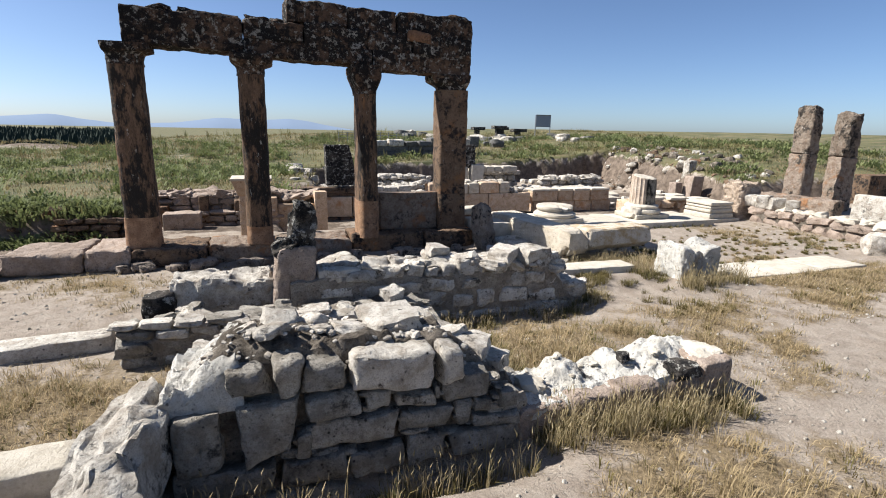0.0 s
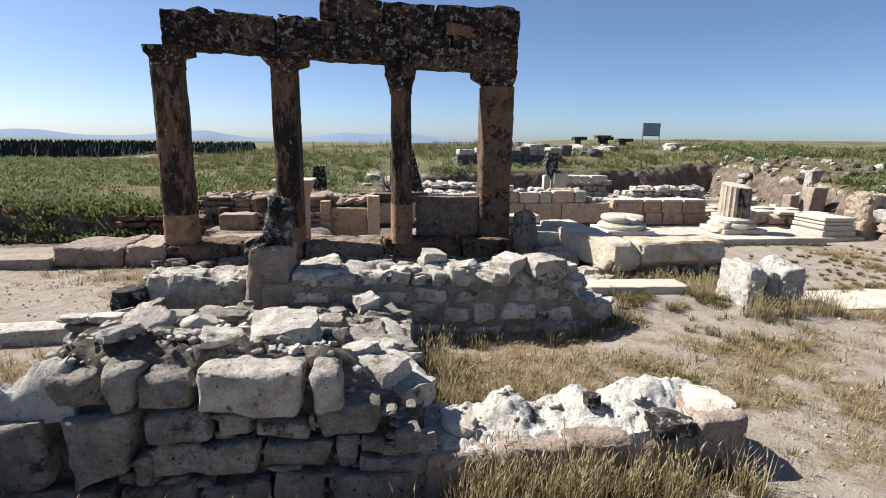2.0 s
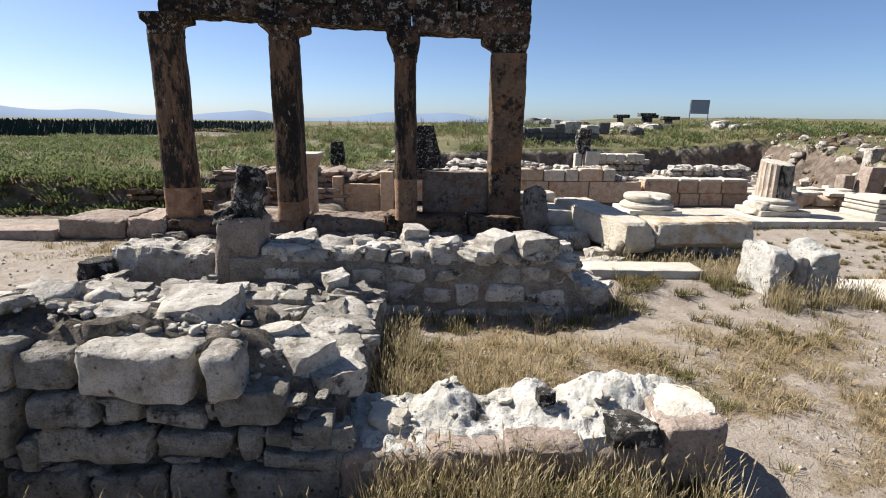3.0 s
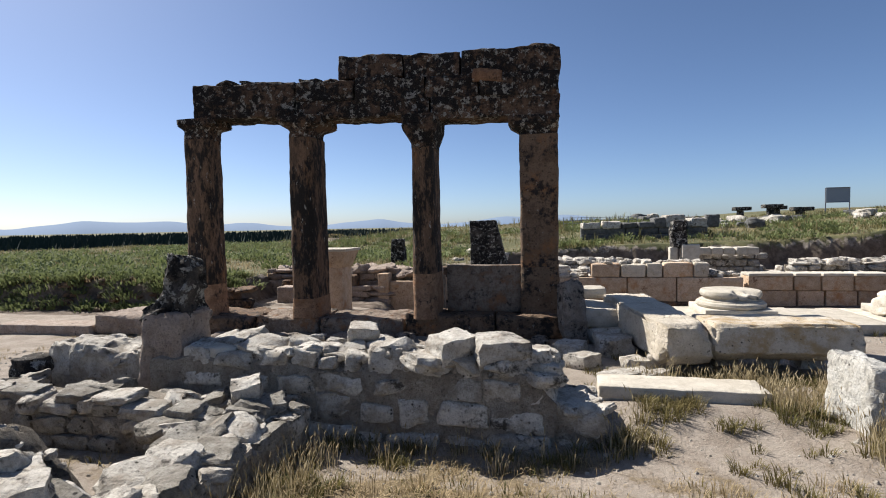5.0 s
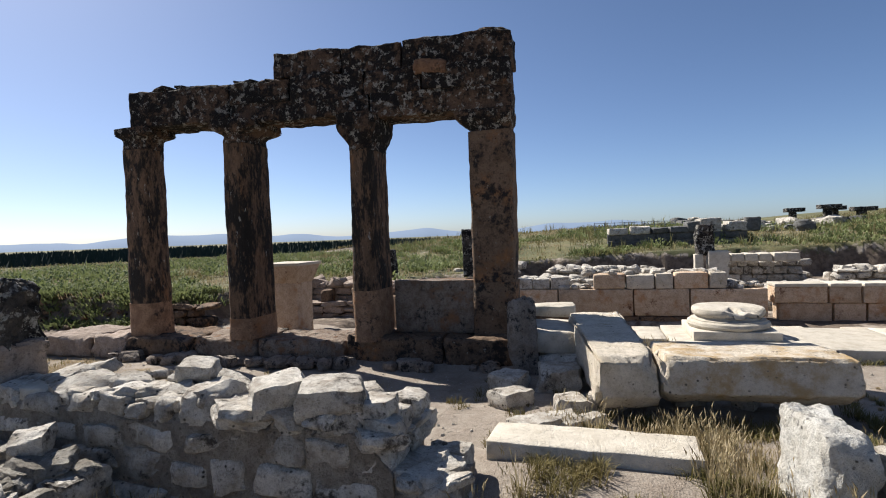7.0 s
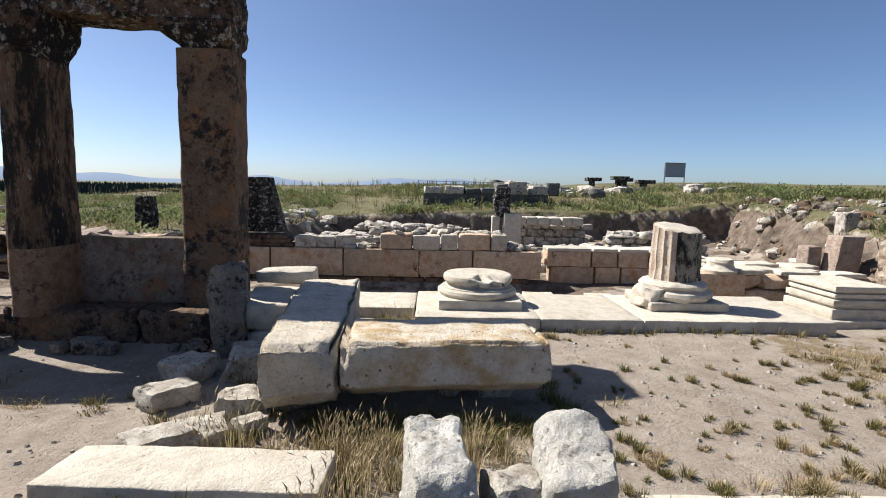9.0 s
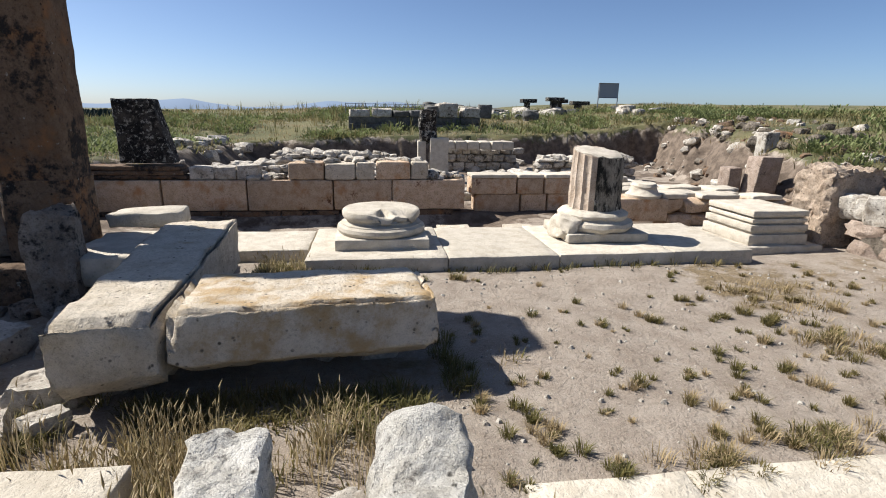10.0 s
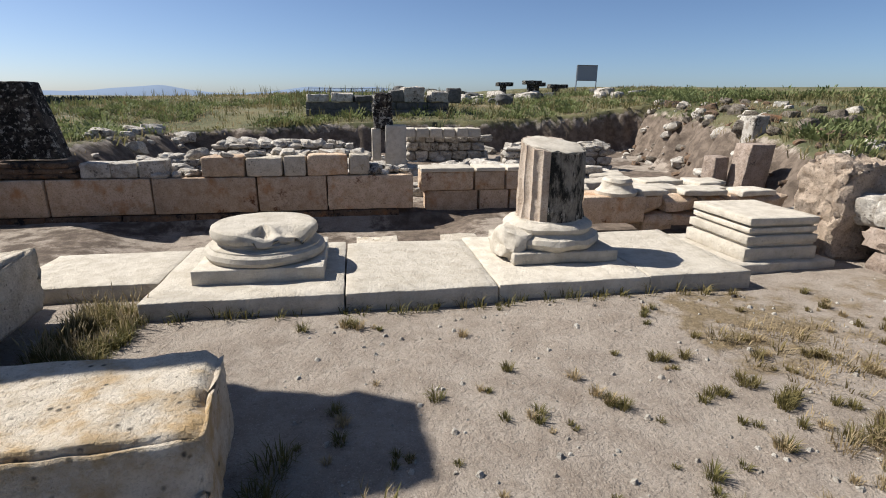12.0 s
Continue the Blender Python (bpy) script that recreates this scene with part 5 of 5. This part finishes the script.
for i, (x, y, z, w) in enumerate(((18.3, 45, 2.15, 1.0), (20.4, 45, 2.3, 1.1), (22.4, 45, 2.05, 1.2), (21.2, 46, 2.2, 0.9))):
    tb = thing("stone_table", x, y, z - 0.8, "dark stone slab resting on a stone foot", "stone table", "dark stone tables in the meadow")
    part("foot", block("foot", M_BLACK, (w * 0.36, 0.5, 0.95), 900 + i, 0.05, 0.02, 0.2), tb, pose(x, y, z - 0.75))
    part("top", block("top", M_BLACK, (w * 1.15, 0.8, 0.28), 910 + i, 0.04, 0.02, 0.2), tb, pose(x + 0.1, y, z + 0.18))
field = thing("meadow_stones", 14.0, 38.0, 1.2, "pale and dark blocks lying in the meadow", "rubble")
for _ in range(46):
    x, y = rnd.uniform(10, 24), rnd.uniform(33, 45)
    s = rnd.uniform(0.3, 0.9)
    part("stone", rnd.choice(GREY if rnd.random() < 0.4 else rocks(M_SLATE, 5)), field, at(x, y, gz(x, y) + s * 0.25, s * 1.5, s, s * 0.7, 0, 0, rnd.uniform(0, 180)))

# ---- far hills and woods ----
def ridge(name, dist, a0, a1, base, tall, mat, label, seed, n=160):
    verts, faces = [], []
    for i in range(n + 1):
        a = radians(a0 + (a1 - a0) * i / n)
        h = tall * (0.55 + 0.45 * nz(i * 0.09 + seed, 1.5) + 0.05 * nz(i * 0.33 + seed, 4.5)) * sstep(0, 0.12, i / n) * sstep(1, 0.85, i / n)
        for d, z in ((dist, base), (dist * 1.06, base + h), (dist * 1.16, base)):
            verts.append((d * math.sin(a), d * math.cos(a), z))
    for i in range(n):
        for k in range(2):
            faces.append((i * 3 + k, i * 3 + 3 + k, i * 3 + 4 + k, i * 3 + 1 + k))
    me = bpy.data.meshes.new(name)
    me.from_pydata(verts, [], faces)
    me.materials.append(mat)
    me.shade_smooth()
    return solo(name, me, label, "hills", kind="structure")


# the blue of distant air haze is put into the hills' base colour
M_HAZE = flat("haze_tinted_hill", (0.16, 0.215, 0.30), 1.0, var=0.02)
ridge("backdrop", 3300, -75, 12, -15, 105, M_HAZE, "mountains on the horizon, tinted blue as haze", 3)


def woods():
    """A far belt of dark pines, each a small cone."""
    r = random.Random(8)
    verts, faces = [], []
    for _ in range(5200):
        a = radians(r.uniform(-78, -13))
        d = r.uniform(170, 760)
        x, y = d * math.sin(a), d * math.cos(a)
        h, w = r.uniform(6.5, 9.6), r.uniform(2.2, 4.0)
        z = gz(x, y) - 0.5
        b = len(verts)
        for k in range(5):
            t = k * 1.2566 + r.random()
            verts.append((x + w * math.cos(t), y + w * math.sin(t), z + h * 0.15 * r.random()))
        verts.append((x + r.uniform(-0.5, 0.5), y, z + h))
        faces += [(b + k, b + (k + 1) % 5, b + 5) for k in range(5)]
    me = bpy.data.meshes.new("pine_wood")
    me.from_pydata(verts, [], faces)
    me.materials.append(M_PINE)
    return solo("pine_wood", me, "dark belt of far pine trees", "trees", kind="stuff")


woods()


# ---- growth ----
class Blades:
    def __init__(self):
        self.v, self.f = [], []

    def blade(self, x, y, z, h, w, lean, az, head=0.0):
        dx, dy = math.cos(az), math.sin(az)
        px, py = -dy * w / 2, dx * w / 2
        b = len(self.v)
        m, t = lean * 0.35 * h, lean * h
        self.v += [(x - px, y - py, z), (x + px, y + py, z), (x + dx * m - px * 0.8, y + dy * m - py * 0.8, z + h * 0.55), (x + dx * m + px * 0.8, y + dy * m + py * 0.8, z + h * 0.55),
                   (x + dx * t, y + dy * t, z + h * (1 - 0.35 * lean))]
        self.f += [(b, b + 1, b + 3, b + 2), (b + 2, b + 3, b + 4)]
        if head:
            c = len(self.v)
            tx, ty, tz = x + dx * t, y + dy * t, z + h * (1 - 0.35 * lean)
            k = head * 0.09
            self.v += [(tx, ty, tz - head * 0.2), (tx + k, ty, tz + head * 0.3), (tx, ty + k, tz + head * 0.3), (tx - k, ty, tz + head * 0.3), (tx, ty - k, tz + head * 0.3), (tx + dx * head * 0.4, ty + dy * head * 0.4, tz + head)]
            self.f += [(c, c + 1 + i, c + 1 + (i + 1) % 4) for i in range(4)] + [(c + 1 + i, c + 1 + (i + 1) % 4, c + 5) for i in range(4)]

    def tuft(self, r, x, y, z, n, h, spread, w=0.006, lean=0.6, head=0.0):
        for _ in range(n):
            a, d = r.uniform(0, 6.283), spread * r.random() ** 0.7
            self.blade(x + d * math.cos(a), y + d * math.sin(a), z, h * r.uniform(0.5, 1.1), w * r.uniform(0.7, 1.4), lean * r.uniform(0.2, 1.3), a + r.uniform(-0.8, 0.8), head * r.uniform(0.7, 1.3) if head and r.random() < 0.5 else 0)

    def done(self, name, mat, label):
        me = bpy.data.meshes.new(name)
        me.from_pydata(self.v, [], self.f)
        me.materials.append(mat)
        return solo(name, me, label, "grass", kind="stuff")


BARE = ((-0.75, 1.7, 3.1, 4.0), (1.1, 1.7, 3.4, 5.7), (-1.5, 1.2, 5.1, 5.75), (-0.2, 4.0, 5.8, 6.5), (1.55, 3.7, 3.15, 3.8), (3.9, 5.4, 6.55, 7.05), (4.4, 6.8, 7.6, 10.35),
        (5.78, 6.72, 6.07, 6.7), (6.9, 10.1, 6.0, 6.88), (4.4, 11.9, 10.05, 11.7), (-6, 3.9, 9.35, 10.6), (-1.2, -0.1, 5.9, 6.5), (-2.7, -1.65, 5.6, 6.05), (-1.9, -0.5, 2.3, 3.6))


def clear(x, y):
    return not any(a < x < b and c < y < d for a, b, c, d in BARE)


r = random.Random(31)
straw, weed, ears = Blades(), Blades(), Blades()
n = 0
while n < 15000:
    x, y = r.uniform(-4.5, 13), r.uniform(1.0, 9.4)
    s = cover(x, y, 0)[0]
    if clear(x, y) and r.random() < (s - 0.12) * 1.3:
        k = 0.5 + 0.9 * s
        straw.tuft(r, x, y, gz(x, y) - 0.01, r.randint(9, 18), r.uniform(0.04, 0.13) * k, 0.10, 0.005, 0.95)
        if r.random() < 0.22:
            weed.tuft(r, x, y, gz(x, y) - 0.01, 10, r.uniform(0.05, 0.12), 0.07, 0.008, 0.8)
    n += 1
n = 0
while n < 900:
    x, y = r.uniform(-4, 12.5), r.uniform(1.2, 8.0)
    if clear(x, y) and cover(x, y, 0)[0] > r.uniform(0.25, 0.8):
        for _ in range(3):
            straw.tuft(r, x + r.gauss(0, 0.07), y + r.gauss(0, 0.07), gz(x, y) - 0.01, 26, r.uniform(0.08, 0.15), 0.09, 0.005, 0.9)
        if r.random() < 0.45:
            weed.tuft(r, x + r.gauss(0, 0.05), y, gz(x, y) - 0.01, 30, r.uniform(0.05, 0.1), 0.08, 0.006, 0.9)
    n += 1
# scattered weeds on the bare court
n = 0
while n < 200:
    x, y = r.uniform(6.9, 12.0), r.uniform(6.8, 10.05)
    if clear(x, y) and r.random() < 0.35 + 0.65 * sstep(9.9, 7.4, y):
        s = r.uniform(0.5, 1.35)
        for _ in range(r.choice((1, 1, 2, 3))):
            dx, dy = r.gauss(0, 0.05), r.gauss(0, 0.03)
            (weed if r.random() < 0.7 else straw).tuft(r, x + dx, y + dy, gz(x, y) - 0.005, round(64 * s), 0.062 * s, 0.03 * s, 0.0045, 0.7)
        n += 1
for x, y, s in ((9.65, 8.05, 1.5), (9.80, 7.90, 1.4), (9.95, 8.15, 1.3), (8.85, 7.05, 1.3), (8.55, 7.00, 1.2), (8.15, 6.95, 1.3), (8.70, 6.95, 1.3), (7.85, 6.90, 1.2), (10.85, 7.85, 1.7), (10.65, 7.45, 1.6), (11.15, 8.25, 1.6), (11.45, 8.65, 1.5)):
    for _ in range(3):
        weed.tuft(r, x + r.uniform(-0.2, 0.2), y + r.uniform(-0.12, 0.12), gz(x, y), 60, 0.06 * s, 0.06, 0.005, 0.8)
        straw.tuft(r, x + r.uniform(-0.2, 0.2), y + r.uniform(-0.1, 0.1), gz(x, y), 50, 0.07 * s, 0.07, 0.005, 0.8)
# tall barley along the walls and round the blocks
for x0, x1, y0, y1, k in ((4.6, 6.4, 7.3, 7.8, 130), (5.2, 5.7, 8.6, 10.45, 330), (6.78, 6.95, 7.7, 8.7, 24), (1.72, 2.2, 3.85, 5.7, 90), (1.8, 3.9, 5.5, 5.8, 60), (-0.6, 1.6, 2.75, 3.1, 70), (1.75, 3.6, 2.88, 3.16, 260), (3.9, 4.5, 5.8, 7.6, 110), (4.4, 5.8, 6.15, 6.55, 90), (4.6, 6.2, 4.9, 5.9, 60), (3.2, 4.2, 3.9, 4.6, 40), (3.3, 4.5, 7.4, 9.2, 50)):
    for _ in range(k):
        x, y = r.uniform(x0, x1), r.uniform(y0, y1)
        if nz(x * 2.3, y * 2.3, 3) < -0.06:
            continue
        weed.tuft(r, x, y, gz(x, y) - 0.01, 30, r.uniform(0.05, 0.15), 0.06, 0.006, 0.8)
for x0, x1, y0, y1, k, h in ((1.75, 3.6, 2.84, 3.14, 150, 0.30), (-0.6, 1.6, 2.7, 3.05, 40, 0.34), (1.72, 2.0, 3.9, 5.5, 60, 0.26), (1.8, 2.9, 3.85, 4.4, 50, 0.2), (4.3, 6.35, 7.2, 7.5, 75, 0.26),
                             (5.4, 6.8, 6.7, 7.25, 60, 0.26), (5.35, 5.8, 6.3, 7.1, 50, 0.26), (3.95, 4.3, 5.7, 6.6, 22, 0.26), (4.1, 4.65, 7.1, 7.5, 26, 0.18), (4.9, 5.5, 7.0, 7.35, 40, 0.24), (1.8, 3.8, 5.45, 5.75, 24, 0.2), (5.25, 5.75, 8.6, 10.3, 110, 0.22), (5.7, 6.9, 5.72, 6.05, 110, 0.28), (6.72, 7.1, 5.9, 6.6, 50, 0.24)):
    for _ in range(k):
        x, y = r.uniform(x0, x1), r.uniform(y0, y1)
        if y > 5.9 and nz(x * 2.3, y * 2.3, 3) < -0.1:
            continue
        ears.tuft(r, x, y, gz(x, y) - 0.01, 9, h * r.uniform(0.6, 1.15), 0.07, 0.005, 0.35, 0.05)
        if r.random() < 0.45:
            weed.tuft(r, x, y, gz(x, y) - 0.01, 10, h * 0.5, 0.07, 0.008, 0.6)
for _ in range(150):
    x, y = r.uniform(5.1, 6.7), r.uniform(7.5, 7.8)
    weed.tuft(r, x, y, gz(x, y) - 0.01, 22, r.uniform(0.05, 0.13), 0.07, 0.007, 0.8)
for _ in range(60):
    x = r.uniform(5.4, 10.3)
    weed.tuft(r, x, 10.12 + r.uniform(-0.06, 0.02), gz(x, 10.1), 12, r.uniform(0.05, 0.14), 0.05, 0.007, 0.8)
pebble = random.Random(77)
pv, pf = [], []
for _ in range(6000):
    x, y = pebble.uniform(-4, 12), pebble.uniform(1.2, 10.2)
    if not clear(x, y):
        continue
    s = 0.006 + 0.02 * pebble.random() ** 3
    z, b = gz(x, y), len(pv)
    for k in range(6):
        a = k * 1.047 + pebble.uniform(-0.3, 0.3)
        pv.append((x + s * math.cos(a) * pebble.uniform(0.7, 1.3), y + s * math.sin(a) * pebble.uniform(0.7, 1.3), z - 0.003))
    for k in range(3):
        a = k * 2.09 + pebble.uniform(-0.4, 0.4)
        pv.append((x + s * 0.55 * math.cos(a), y + s * 0.55 * math.sin(a), z + s * pebble.uniform(0.5, 0.9)))
    pf += [(b, b + 1, b + 6), (b + 1, b + 2, b + 7, b + 6), (b + 2, b + 3, b + 7), (b + 3, b + 4, b + 8, b + 7), (b + 4, b + 5, b + 8), (b + 5, b, b + 6, b + 8), (b + 6, b + 7, b + 8)]
me = bpy.data.meshes.new("pebbles")
me.from_pydata(pv, [], pf)
me.materials.append(M_RUBBLE)
solo("pebbles", me, "small pale pebbles scattered on the earth", "pebbles", kind="stuff")
straw.done("dry_grass", M_STRAW, "short dry yellow grass on dusty ground")
weed.done("low_weeds", M_WEED, "small dusty green weeds on bare earth")
ears.done("wild_barley", M_EAR, "tall dry wild barley with bristly ears")

mead, dry, bush = Blades(), Blades(), Blades()
n = 0
while n < 14000:
    y = 11.5 + 40 * r.random() ** 1.4
    x = r.uniform(-34, 34) if y > 22 else r.uniform(-22, 28)
    z, bank = height(x, y)
    if bank > 0.8:
        s = nz(x * 0.3, y * 0.3, 2)
        near = 1 if y < 20 else 1.7
        if s + r.uniform(-0.35, 0.35) > 0.0:
            mead.tuft(r, x, y, z - 0.02, 9, r.uniform(0.1, 0.3) * (1 + s), 0.3 * near, 0.02 * near, 1.0)
        else:
            dry.tuft(r, x, y, z - 0.02, 8, r.uniform(0.08, 0.22), 0.3 * near, 0.014 * near, 0.9)
    n += 1
n = 0
while n < 2000:
    y = 12.5 + 28 * r.random()
    x = r.uniform(-24, 30)
    z, bank = height(x, y)
    if bank > 0.9 and nz(x * 0.22, y * 0.22, 6) > -0.1:
        s = r.uniform(0.25, 0.7)
        for _ in range(70):
            a, d, e = r.uniform(0, 6.28), s * r.random() ** 0.5, r.random()
            bush.blade(x + d * math.cos(a), y + d * math.sin(a), z + e * s * 0.75 * (1 - 0.6 * d / s), 0.13, 0.05, r.uniform(0.3, 1.3), a)
    n += 1
for _ in range(330):
    x, y = r.uniform(-9.5, -2.9), r.uniform(11.15, 12.6)
    s = r.uniform(0.15, 0.38)
    z = gz(x, y)
    for _ in range(60):
        a, d, e = r.uniform(0, 6.28), s * r.random() ** 0.5, r.random()
        bush.blade(x + d * math.cos(a), y + d * math.sin(a), z + e * s * 0.8 * (1 - 0.6 * d / s) - 0.03, 0.1, 0.035, r.uniform(0.3, 1.3), a)
for _ in range(420):
    x, y = r.uniform(-16, 20), r.uniform(27, 46)
    z, bank = height(x, y)
    if bank > 0.9:
        mead.tuft(r, x, y, z - 0.02, 6, r.uniform(0.4, 0.85), 0.16, 0.03, 0.45)
mead.done("meadow_grass", M_MEADOW, "green meadow grass and weeds on the bank")
dry.done("dry_meadow_grass", M_STRAW, "yellowed grass patches on the bank")
bush.done("bushes", M_BUSH, "low dark green bushes in the meadow")
